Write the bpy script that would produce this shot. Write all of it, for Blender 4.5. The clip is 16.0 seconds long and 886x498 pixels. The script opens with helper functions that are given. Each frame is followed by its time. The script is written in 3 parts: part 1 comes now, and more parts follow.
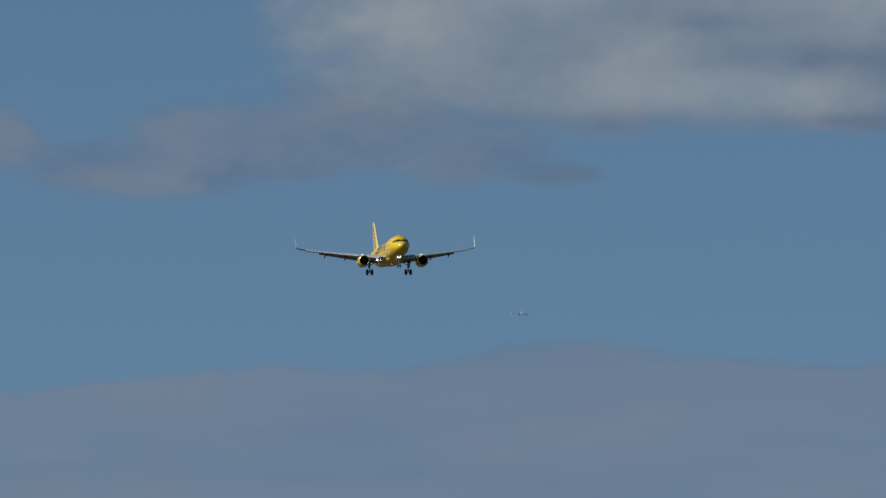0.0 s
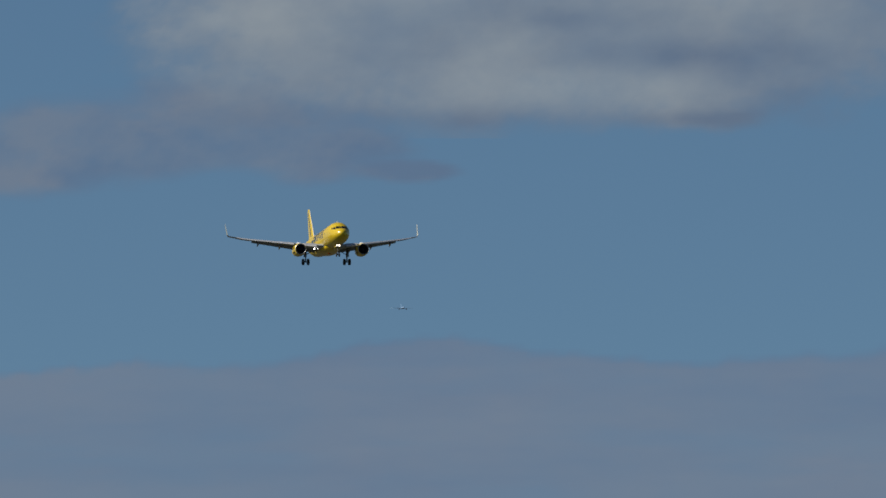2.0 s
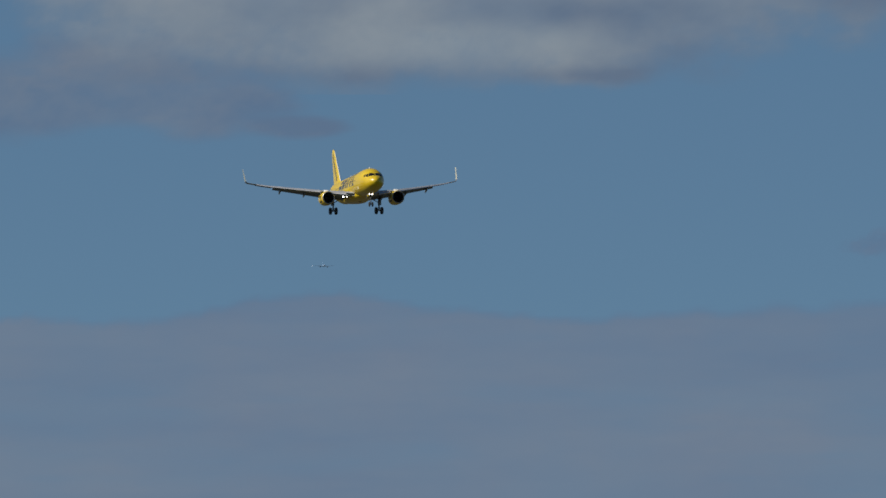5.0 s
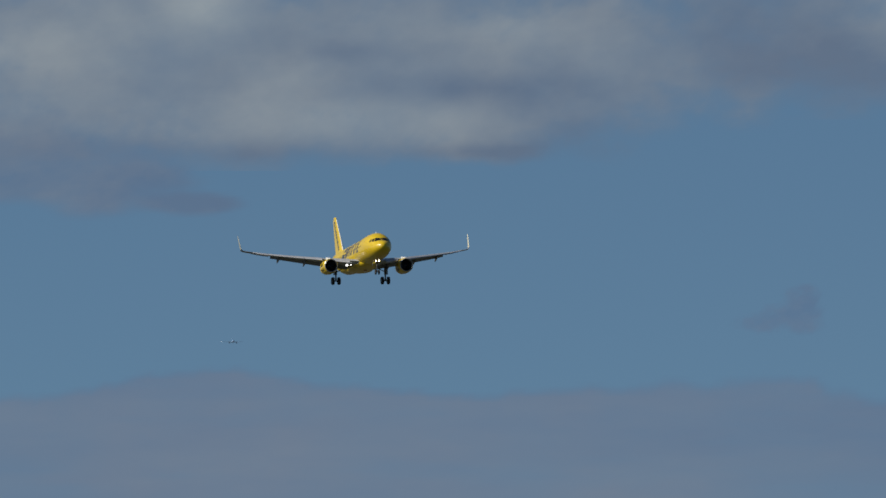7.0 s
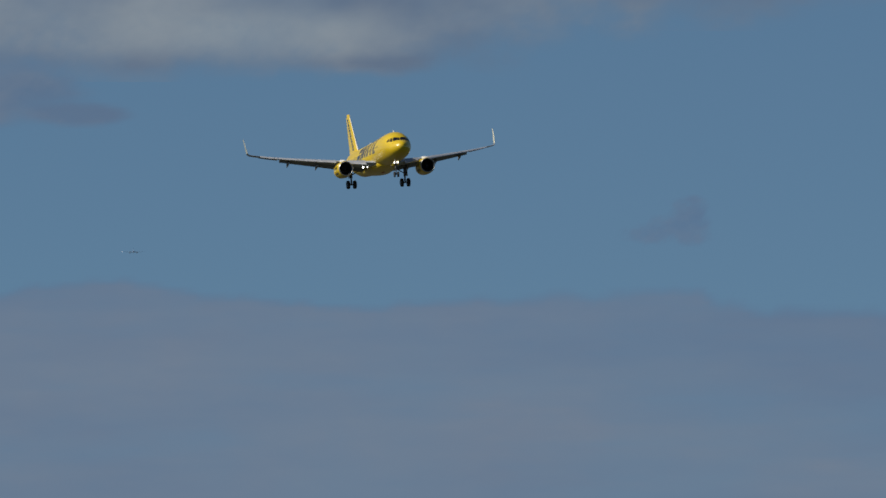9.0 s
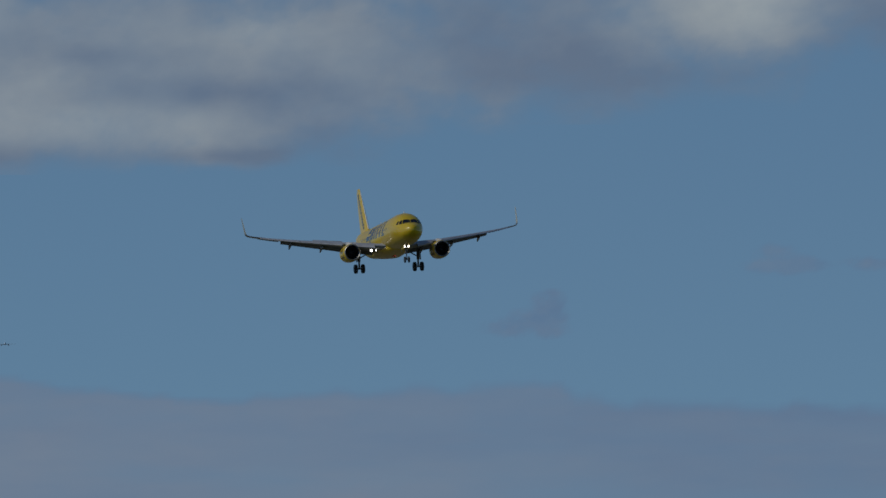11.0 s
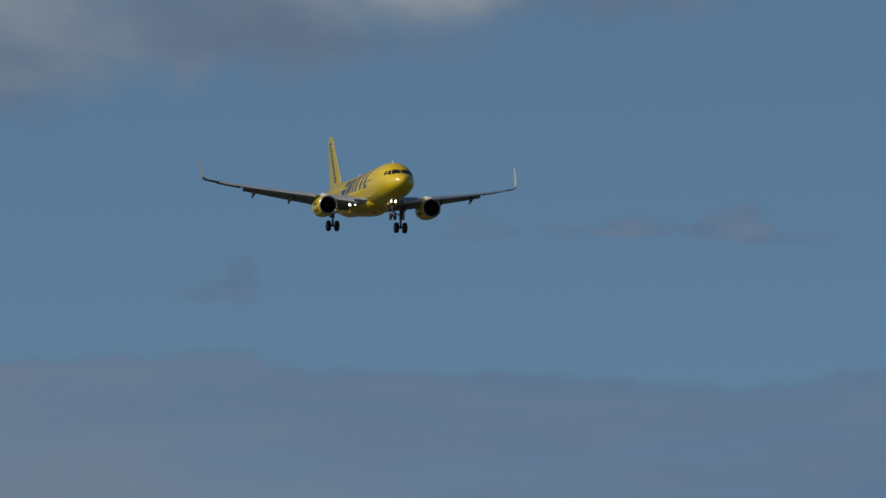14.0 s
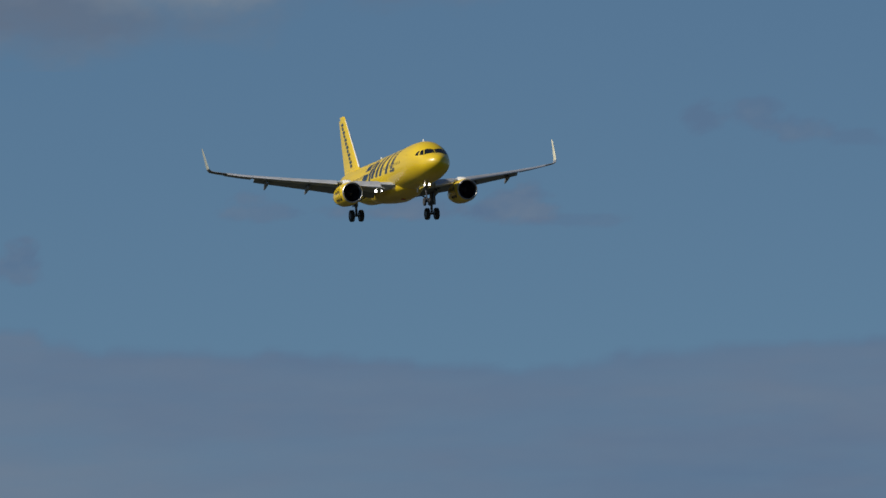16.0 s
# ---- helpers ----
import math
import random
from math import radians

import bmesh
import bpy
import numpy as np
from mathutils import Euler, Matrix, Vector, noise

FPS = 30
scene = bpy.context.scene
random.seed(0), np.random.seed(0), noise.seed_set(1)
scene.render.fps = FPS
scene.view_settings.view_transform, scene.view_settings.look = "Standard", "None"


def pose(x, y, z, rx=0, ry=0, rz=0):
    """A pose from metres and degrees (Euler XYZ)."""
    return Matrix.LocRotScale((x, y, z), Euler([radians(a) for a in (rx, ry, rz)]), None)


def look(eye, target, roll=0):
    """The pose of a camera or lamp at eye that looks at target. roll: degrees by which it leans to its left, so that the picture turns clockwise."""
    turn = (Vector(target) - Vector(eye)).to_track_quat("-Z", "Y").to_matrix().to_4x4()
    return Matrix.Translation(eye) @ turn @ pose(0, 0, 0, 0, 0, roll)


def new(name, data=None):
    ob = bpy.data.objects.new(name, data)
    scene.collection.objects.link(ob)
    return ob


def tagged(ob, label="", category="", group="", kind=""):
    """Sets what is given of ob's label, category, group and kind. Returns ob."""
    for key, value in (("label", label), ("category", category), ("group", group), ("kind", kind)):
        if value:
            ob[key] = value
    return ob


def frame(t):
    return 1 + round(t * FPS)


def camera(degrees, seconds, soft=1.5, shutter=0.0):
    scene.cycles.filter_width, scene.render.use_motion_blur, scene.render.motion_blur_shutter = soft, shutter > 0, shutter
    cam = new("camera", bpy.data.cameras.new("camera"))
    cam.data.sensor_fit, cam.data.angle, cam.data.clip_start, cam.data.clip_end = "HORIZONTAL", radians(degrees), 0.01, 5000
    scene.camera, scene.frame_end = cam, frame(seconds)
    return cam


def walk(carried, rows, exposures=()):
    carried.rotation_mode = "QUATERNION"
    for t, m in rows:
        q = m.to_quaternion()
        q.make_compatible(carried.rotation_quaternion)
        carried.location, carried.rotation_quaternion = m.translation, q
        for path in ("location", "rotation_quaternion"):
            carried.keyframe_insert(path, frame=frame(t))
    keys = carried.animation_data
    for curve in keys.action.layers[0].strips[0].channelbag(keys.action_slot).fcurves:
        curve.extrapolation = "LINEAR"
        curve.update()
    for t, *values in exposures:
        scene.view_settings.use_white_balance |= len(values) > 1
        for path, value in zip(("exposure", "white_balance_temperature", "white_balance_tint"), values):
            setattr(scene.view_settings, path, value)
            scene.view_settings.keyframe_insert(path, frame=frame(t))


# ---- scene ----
# ---------------------------------------------------------------- camera
EYE = Vector((0.0, 0.0, 1.7))
LENS = 4.4


def heading(az, el):
    """The way that points az degrees east of north and el degrees up."""
    a, e = radians(az), radians(el)
    return Vector((math.sin(a) * math.cos(e), math.cos(a) * math.cos(e), math.sin(e)))


cam = camera(LENS, 16.0, soft=1.55)
# seconds, heading of the view east of north, its elevation (degrees)
walk(cam, [(t, look(EYE, EYE + heading(az, el) * 100)) for t, az, el in [
    (0, 6.043, 3.339), (0.1, 5.990, 3.373), (0.2, 5.973, 3.364), (0.3, 5.980, 3.291), (0.4, 6.022, 3.259),
    (0.5, 6.094, 3.246), (0.6, 6.146, 3.194), (0.7, 6.211, 3.104), (0.8, 6.230, 3.101), (0.9, 6.284, 3.097),
    (1, 6.722, 2.872), (1.1, 6.809, 2.819), (1.2, 6.834, 2.799), (1.3, 6.732, 2.824), (1.4, 6.502, 2.925),
    (1.5, 6.244, 3.171), (1.6, 6.321, 3.266), (1.7, 6.527, 3.321), (1.8, 6.641, 3.323), (1.9, 6.702, 3.320),
    (2, 6.752, 3.325), (2.1, 6.692, 3.325), (2.3, 6.485, 3.307), (2.4, 6.483, 3.287), (2.5, 6.493, 3.285),
    (2.7, 6.535, 3.301), (2.9, 6.543, 3.319), (3, 6.561, 3.274), (3.2, 6.730, 3.165), (3.3, 6.775, 3.162),
    (3.5, 6.833, 3.162), (3.7, 6.875, 3.149), (3.9, 6.886, 3.166), (4, 6.905, 3.172), (4.2, 6.980, 3.164),
    (5, 7.302, 3.107), (5.6, 7.544, 3.064), (6.3, 7.826, 3.014), (6.4, 7.865, 2.998), (6.5, 7.872, 3.049),
    (6.6, 7.713, 3.188), (6.7, 7.753, 3.300), (6.8, 7.787, 3.354), (6.9, 7.816, 3.437), (7, 7.835, 3.487),
    (7.2, 7.625, 3.387), (7.3, 7.770, 3.604), (7.5, 7.750, 3.577), (7.7, 7.693, 3.449), (7.8, 7.694, 3.401),
    (8, 7.907, 3.327), (8.2, 8.185, 3.352), (8.3, 8.199, 3.327), (8.5, 8.242, 3.387), (8.7, 8.318, 3.146),
    (8.8, 8.351, 3.045), (8.9, 8.384, 3.026), (9, 8.396, 3.046), (9.1, 8.424, 3.185), (9.2, 8.502, 3.301),
    (9.9, 8.726, 3.377), (10.6, 8.949, 3.452), (11.3, 9.173, 3.528), (11.4, 9.215, 3.520), (11.5, 9.363, 3.435),
    (11.7, 9.610, 3.369), (11.8, 9.642, 3.378), (12, 9.537, 3.389), (12.2, 9.472, 3.437), (12.3, 9.505, 3.451),
    (12.5, 9.560, 3.425), (12.7, 9.662, 3.532), (12.8, 9.808, 3.518), (13, 10.108, 3.203), (13.2, 10.239, 3.224),
    (13.3, 10.312, 3.228), (13.5, 10.402, 3.276), (13.7, 10.501, 3.302), (13.8, 10.523, 3.321), (14, 10.627, 3.343),
    (14.2, 10.742, 3.356), (14.3, 10.731, 3.415), (14.5, 10.725, 3.528), (14.7, 10.911, 3.494), (14.8, 11.089, 3.501),
    (15, 11.177, 3.660), (15.2, 11.246, 3.739), (15.3, 11.288, 3.681), (15.5, 11.317, 3.637), (15.6, 11.359, 3.541),
    (15.7, 11.381, 3.280), (15.8, 11.439, 3.251), (15.9, 11.544, 3.251), (16, 11.720, 3.249),
]], exposures=[(0.0, 0.05), (2.5, 0.0), (9.0, -0.02), (11.6, -0.01), (12.0, -0.02), (12.5, -0.05), (15.0, -0.04), (16.0, -0.06)])

# ---------------------------------------------------------------- light
SUN_SIDE, SUN_UP = 88.0, 37.0      # degrees west of south, degrees above the horizon
sun_way = Vector((-math.sin(radians(SUN_SIDE)) * math.cos(radians(SUN_UP)),
                  -math.cos(radians(SUN_SIDE)) * math.cos(radians(SUN_UP)), math.sin(radians(SUN_UP))))
sun = new("sun", bpy.data.lights.new("sun", "SUN"))
sun.data.energy, sun.data.angle, sun.data.color = 4.1, radians(0.53), (1.0, 0.94, 0.84)
sun.matrix_world = look(sun_way * 3000, (0, 0, 0))

world = bpy.data.worlds.new("sky")
scene.world = world
world.use_nodes = True
wn, wl = world.node_tree.nodes, world.node_tree.links
sky = wn.new("ShaderNodeTexSky")
sky.sky_type, sky.sun_disc = "NISHITA", False
sky.sun_elevation, sky.sun_rotation = radians(SUN_UP), radians(180 + SUN_SIDE)
sky.altitude, sky.air_density, sky.dust_density, sky.ozone_density = 1500, 1.0, 0.0, 2.0
# a milky horizon: the sky there is as even as a little higher up
at, lift = wn.new("ShaderNodeTexCoord"), wn.new("ShaderNodeVectorMath")
lift.operation, lift.inputs[1].default_value = "ADD", (0.0, 0.0, 0.08)
wl.new(at.outputs["Generated"], lift.inputs[0])
wl.new(lift.outputs["Vector"], sky.inputs["Vector"])
tint = wn.new("ShaderNodeMix")
tint.data_type, tint.blend_type = "RGBA", "MULTIPLY"
tint.inputs["Factor"].default_value = 1.0
tint.inputs["B"].default_value = (0.634, 0.774, 0.850, 1)
wl.new(sky.outputs["Color"], tint.inputs["A"])
wl.new(tint.outputs["Result"], wn["Background"].inputs["Color"])
wn["Background"].inputs["Strength"].default_value = 0.066


# ---------------------------------------------------------------- materials
def node_material(name):
    m = bpy.data.materials.new(name)
    m.use_nodes = True
    return m, m.node_tree.nodes, m.node_tree.links, m.node_tree.nodes["Principled BSDF"]


def surface(name, colour, rough, metal=0.0, coat=0.0, wear=0.12, size=1.5, bump=0.0, streak=1.0):
    """A painted, metal or rubber surface with broad patches and fine grain, at real size."""
    m, n, l, b = node_material(name)
    at = n.new("ShaderNodeTexCoord")
    stretch = n.new("ShaderNodeMapping")
    stretch.inputs["Scale"].default_value = (1 / streak, 1, 1)
    l.new(at.outputs["Object"], stretch.inputs["Vector"])
    broad, fine = n.new("ShaderNodeTexNoise"), n.new("ShaderNodeTexNoise")
    broad.inputs["Scale"].default_value, broad.inputs["Detail"].default_value = 1 / size, 5
    fine.inputs["Scale"].default_value, fine.inputs["Detail"].default_value = 9 / size, 6
    both = n.new("ShaderNodeMath")
    both.operation = "MULTIPLY_ADD"
    both.inputs[1].default_value = 0.4
    l.new(stretch.outputs["Vector"], broad.inputs["Vector"])
    l.new(stretch.outputs["Vector"], fine.inputs["Vector"])
    l.new(fine.outputs["Fac"], both.inputs[0])
    l.new(broad.outputs["Fac"], both.inputs[2])
    ramp = n.new("ShaderNodeValToRGB")
    ramp.color_ramp.elements[0].position, ramp.color_ramp.elements[1].position = 0.45, 0.95
    ramp.color_ramp.elements[0].color = (*[c * (1 - wear) for c in colour], 1)
    ramp.color_ramp.elements[1].color = (*[min(1, c * (1 + wear)) for c in colour], 1)
    l.new(both.outputs["Value"], ramp.inputs["Fac"])
    l.new(ramp.outputs["Color"], b.inputs["Base Color"])
    gloss = n.new("ShaderNodeMapRange")
    gloss.inputs["To Min"].default_value, gloss.inputs["To Max"].default_value = rough * 0.8, min(1, rough * 1.25)
    l.new(broad.outputs["Fac"], gloss.inputs["Value"])
    l.new(gloss.outputs["Result"], b.inputs["Roughness"])
    b.inputs["Metallic"].default_value, b.inputs["Coat Weight"].default_value = metal, coat
    b.inputs["Coat Roughness"].default_value = 0.12
    if bump:
        k = n.new("ShaderNodeBump")
        k.inputs["Strength"].default_value, k.inputs["Distance"].default_value = bump, 0.02
        l.new(fine.outputs["Fac"], k.inputs["Height"])
        l.new(k.outputs["Normal"], b.inputs["Normal"])
    return m


def glowing(name, colour, power):
    m, n, l, b = node_material(name)
    b.inputs["Base Color"].default_value = (*colour, 1)
    b.inputs["Emission Color"].default_value = (*colour, 1)
    b.inputs["Emission Strength"].default_value = power
    b.inputs["Roughness"].default_value = 0.1
    return m


YELLOW = surface("yellow_paint", (0.71, 0.488, 0.009), 0.36, coat=0.3, wear=0.07, size=2.5, streak=4)
BLACK = surface("black_paint", (0.014, 0.014, 0.015), 0.40, coat=0.8, wear=0.3, size=1.0)
WING_GREY = surface("wing_grey_paint", (0.36, 0.385, 0.42), 0.42, wear=0.15, size=1.2, streak=3)
SLAT_METAL = surface("satin_slat_grey", (0.46, 0.47, 0.49), 0.42, metal=0.3, wear=0.12, size=0.8)
FLAP_GREY = surface("flap_grey_paint", (0.19, 0.20, 0.215), 0.5, wear=0.2, size=0.8)
WHITE = surface("white_paint", (0.78, 0.78, 0.76), 0.35, coat=0.2, wear=0.05)
LIP_METAL = surface("polished_lip_metal", (0.42, 0.42, 0.42), 0.40, metal=0.7, wear=0.08, size=0.6)
HOT_METAL = surface("heat_stained_metal", (0.30, 0.26, 0.22), 0.4, metal=0.9, wear=0.25, size=0.5)
DUCT = surface("inlet_lining", (0.05, 0.05, 0.054), 0.6, wear=0.25, size=0.5)
FAN_METAL = surface("fan_blade_metal", (0.07, 0.07, 0.077), 0.35, metal=0.8, wear=0.2, size=0.3)
GEAR_GREY = surface("gear_grey_paint", (0.10, 0.10, 0.105), 0.45, wear=0.25, size=0.3, bump=0.1)
RUBBER = surface("tyre_rubber", (0.020, 0.020, 0.021), 0.8, wear=0.3, size=0.3, bump=0.3)
RIM = surface("wheel_rim_metal", (0.10, 0.10, 0.105), 0.5, metal=0.4, wear=0.2, size=0.2)
GLASS = surface("dark_cockpit_glass", (0.012, 0.013, 0.016), 0.08, wear=0.2, size=0.5)
LAMP = glowing("lit_lamp_glass", (1.0, 0.97, 0.92), 5.0)
RED_LAMP = glowing("lit_red_beacon_glass", (1.0, 0.035, 0.025), 20.0)
RED_LENS = glowing("red_beacon_glass", (0.25, 0.02, 0.015), 0.01)
PALE = surface("pale_yellow_paint", (0.66, 0.61, 0.42), 0.35, coat=0.2, wear=0.06)
# the winglets' pale yellow with the dimness of grazing sun mixed in
PALE_DIMMED = surface("dimmed_pale_yellow_paint", (0.34, 0.34, 0.27), 0.45, wear=0.1)
FAR_LAMP = glowing("far_lamp_glass", (1.0, 0.98, 0.95), 1.0)
# distance haze is put into these two colours, dimmed and blued towards the sky
FAR_HAZED_WHITE = surface("far_hazed_white_paint", (0.24, 0.36, 0.52), 0.4, wear=0.06)
FAR_HAZED_DARK = surface("far_hazed_grey_paint", (0.15, 0.22, 0.31), 0.5, wear=0.1)


def grass_material():
    m, n, l, b = node_material("dry_airfield_grass")
    at = n.new("ShaderNodeTexCoord")
    broad, fine = n.new("ShaderNodeTexNoise"), n.new("ShaderNodeTexNoise")
    broad.inputs["Scale"].default_value, broad.inputs["Detail"].default_value = 0.02, 6
    fine.inputs["Scale"].default_value, fine.inputs["Detail"].default_value = 3.0, 8
    for k in (broad, fine):
        l.new(at.outputs["Object"], k.inputs["Vector"])
    mix = n.new("ShaderNodeMix")
    mix.data_type, mix.blend_type = "RGBA", "OVERLAY"
    mix.inputs["Factor"].default_value = 0.5
    ramp = n.new("ShaderNodeValToRGB")
    ramp.color_ramp.elements[0].position, ramp.color_ramp.elements[1].position = 0.35, 0.7
    ramp.color_ramp.elements[0].color, ramp.color_ramp.elements[1].color = (0.036, 0.040, 0.020, 1), (0.062, 0.057, 0.034, 1)
    l.new(broad.outputs["Fac"], ramp.inputs["Fac"])
    l.new(ramp.outputs["Color"], mix.inputs["A"])
    l.new(fine.outputs["Color"], mix.inputs["B"])
    l.new(mix.outputs["Result"], b.inputs["Base Color"])
    b.inputs["Roughness"].default_value = 0.95
    return m


def cloud_material(name, lit, shade, veil, grain, far=True):
    """Cloud, thinned by its fullness towards the edges and broken by fine wisps; a far one is part of the glowing sky,
    its sun and shade painted into the glow's colour.
    """
    m = bpy.data.materials.new(name)
    m.use_nodes = True
    n, l = m.node_tree.nodes, m.node_tree.links
    n.clear()
    out, mix, clear = n.new("ShaderNodeOutputMaterial"), n.new("ShaderNodeMixShader"), n.new("ShaderNodeBsdfTransparent")
    body = n.new("ShaderNodeEmission" if far else "ShaderNodeBsdfDiffuse")
    full, light = n.new("ShaderNodeAttribute"), n.new("ShaderNodeAttribute")
    full.attribute_name, light.attribute_name = "fullness", "lightness"
    at, wisps = n.new("ShaderNodeTexCoord"), n.new("ShaderNodeTexNoise")
    wisps.inputs["Scale"].default_value, wisps.inputs["Detail"].default_value = grain, 6
    wisps.inputs["Roughness"].default_value = 0.55
    l.new(at.outputs["Object"], wisps.inputs["Vector"])
    spread = n.new("ShaderNodeMapRange")
    spread.inputs["From Min"].default_value, spread.inputs["From Max"].default_value = 0.3, 0.7
    spread.inputs["To Min"].default_value, spread.inputs["To Max"].default_value = 0.82, 1.1
    l.new(wisps.outputs["Fac"], spread.inputs["Value"])
    times, cap, shift = (n.new("ShaderNodeMath") for _ in range(3))
    times.operation = cap.operation = "MULTIPLY"
    cap.use_clamp = True
    cap.inputs[1].default_value = veil
    l.new(full.outputs["Fac"], times.inputs[0])
    l.new(spread.outputs["Result"], times.inputs[1])
    l.new(times.outputs["Value"], cap.inputs[0])
    shift.operation, shift.use_clamp = "MULTIPLY", True
    l.new(light.outputs["Fac"], shift.inputs[0])
    l.new(spread.outputs["Result"], shift.inputs[1])
    tone = n.new("ShaderNodeMix")
    tone.data_type = "RGBA"
    tone.inputs["A"].default_value, tone.inputs["B"].default_value = (*shade, 1), (*lit, 1)
    l.new(shift.outputs["Value"], tone.inputs["Factor"])
    l.new(tone.outputs["Result"], body.inputs["Color"])
    l.new(cap.outputs["Value"], mix.inputs["Fac"])
    l.new(clear.outputs["BSDF"], mix.inputs[1])
    l.new(body.outputs[0], mix.inputs[2])
    l.new(mix.outputs["Shader"], out.inputs["Surface"])
    return m


CUMULUS = cloud_material("grey_white_cumulus", (0.305, 0.345, 0.368), (0.122, 0.166, 0.240), 0.92, 0.02)
STRATUS = cloud_material("thin_grey_stratus", (0.170, 0.203, 0.268), (0.101, 0.154, 0.257), 0.72, 0.012)
SHELF = cloud_material("lilac_grey_stratus", (0.166, 0.200, 0.260), (0.108, 0.163, 0.256), 0.84, 0.02)
OVERHEAD = cloud_material("overhead_cumulus", (0.8, 0.8, 0.8), (0.7, 0.7, 0.7), 0.95, 0.02, far=False)


# ---------------------------------------------------------------- mesh helpers
def part(name, bm, material, parent=None, label="", smooth=True):
    """Links a bmesh as one mesh object, under a thing or a part."""
    bmesh.ops.recalc_face_normals(bm, faces=bm.faces)
    me = bpy.data.meshes.new(name)
    for f in bm.faces:
        f.smooth = smooth
    bm.to_mesh(me)
    bm.free()
    me.materials.append(material)
    if smooth:
        me.set_sharp_from_angle(angle=radians(40))
    ob = new(name, me)
    ob.parent = parent
    if label:
        ob["label"] = label
    return ob


def loft(rings, bm=None, caps=True):
    bm = bm or bmesh.new()
    rows = [[bm.verts.new(p) for p in ring] for ring in rings]
    k = len(rows[0])
    for a, b in zip(rows, rows[1:]):
        for i in range(k):
            bm.faces.new((a[i], a[(i + 1) % k], b[(i + 1) % k], b[i]))
    if caps:
        bm.faces.new(rows[0])
        bm.faces.new(rows[-1][::-1])
    return bm


def spin(profile, centre, axis="x", n=32, bm=None, caps=False):
    """A body of revolution: profile of (along, radius) round an axis through centre."""
    rings = []
    for a, r in profile:
        ring = []
        for i in range(n):
            c, s = r * math.cos(2 * math.pi * i / n), r * math.sin(2 * math.pi * i / n)
            ring.append({"x": (centre[0] + a, centre[1] + c, centre[2] + s),
                         "y": (centre[0] + c, centre[1] + a, centre[2] + s),
                         "z": (centre[0] + c, centre[1] + s, centre[2] + a)}[axis])
        rings.append(ring)
    return loft(rings, bm, caps)


def rod(a, b, r0, r1=None, bm=None, n=12):
    """A round bar from a to b."""
    a, b = Vector(a), Vector(b)
    turn = (b - a).to_track_quat("Z", "Y").to_matrix()
    rings = []
    for p, r in ((a, r0), (b, r0 if r1 is None else r1)):
        rings.append([p + turn @ Vector((r * math.cos(2 * math.pi * i / n), r * math.sin(2 * math.pi * i / n), 0)) for i in range(n)])
    return loft(rings, bm)


def slab(corners, thick, bm=None):
    """A plate: corners round its outline, thickened to both sides."""
    c = [Vector(p) for p in corners]
    nrm = (c[1] - c[0]).cross(c[2] - c[0]).normalized() * (thick / 2)
    return loft([[p - nrm for p in c], [p + nrm for p in c]], bm)


def between(table, s):
    """Straight interpolation in rows of (s, value, ...)."""
    for a, b in zip(table, table[1:]):
        if s <= b[0]:
            f = (s - a[0]) / (b[0] - a[0])
            return [u + (v - u) * f for u, v in zip(a[1:], b[1:])]
    return list(table[-1][1:])


# ---------------------------------------------------------------- airliner
# Stations s run aft from the nose; the airliner's own space has x forward, y to port, z up, with s = 17.7 at x = 0.
HULL = [  # s, half width, top, bottom
    (0.0, 0.03, -0.31, -0.37), (0.06, 0.27, -0.08, -0.60), (0.2, 0.50, 0.11, -0.82), (0.5, 0.82, 0.33, -1.07),
    (0.9, 1.09, 0.50, -1.28), (1.3, 1.29, 0.62, -1.43), (1.55, 1.39, 0.73, -1.51), (1.8, 1.47, 0.91, -1.57), (2.1, 1.56, 1.14, -1.64),
    (2.4, 1.64, 1.38, -1.70), (2.8, 1.73, 1.63, -1.76), (3.2, 1.81, 1.81, -1.81), (4.0, 1.91, 2.04, -1.89), (5.0, 1.97, 2.17, -1.94),
    (6.5, 2.00, 2.22, -1.95), (14.0, 2.00, 2.12, -1.97), (24.0, 2.00, 2.10, -1.97), (26.0, 1.97, 2.10, -1.84), (28.0, 1.87, 2.10, -1.44),
    (30.0, 1.67, 2.10, -0.92), (32.0, 1.38, 2.13, -0.32), (34.0, 1.02, 2.02, 0.25), (35.5, 0.72, 1.92, 0.68),
    (36.8, 0.44, 1.78, 1.02), (37.5, 0.24, 1.62, 1.20),
]


def X(s):
    return 17.7 - s


def hull_point(s, phi, out=0.0):
    """A point of the hull at station s; phi runs from the crown (0) down to starboard, in radians."""
    w, top, low = between(HULL, s)
    zc, h = (top + low) / 2, (top - low) / 2
    return Vector((X(s) + 0.5 * max(0, 1 - s / 7), -(w + out) * math.sin(phi), zc + (h + out) * math.cos(phi)))


def phi_at(s, z, y=None):
    w, top, low = between(HULL, s)
    if y is not None:
        return math.asin(max(-1, min(1, -y / w)))
    zc, h = (top + low) / 2, (top - low) / 2
    return math.acos(max(-1, min(1, (z - zc) / h)))


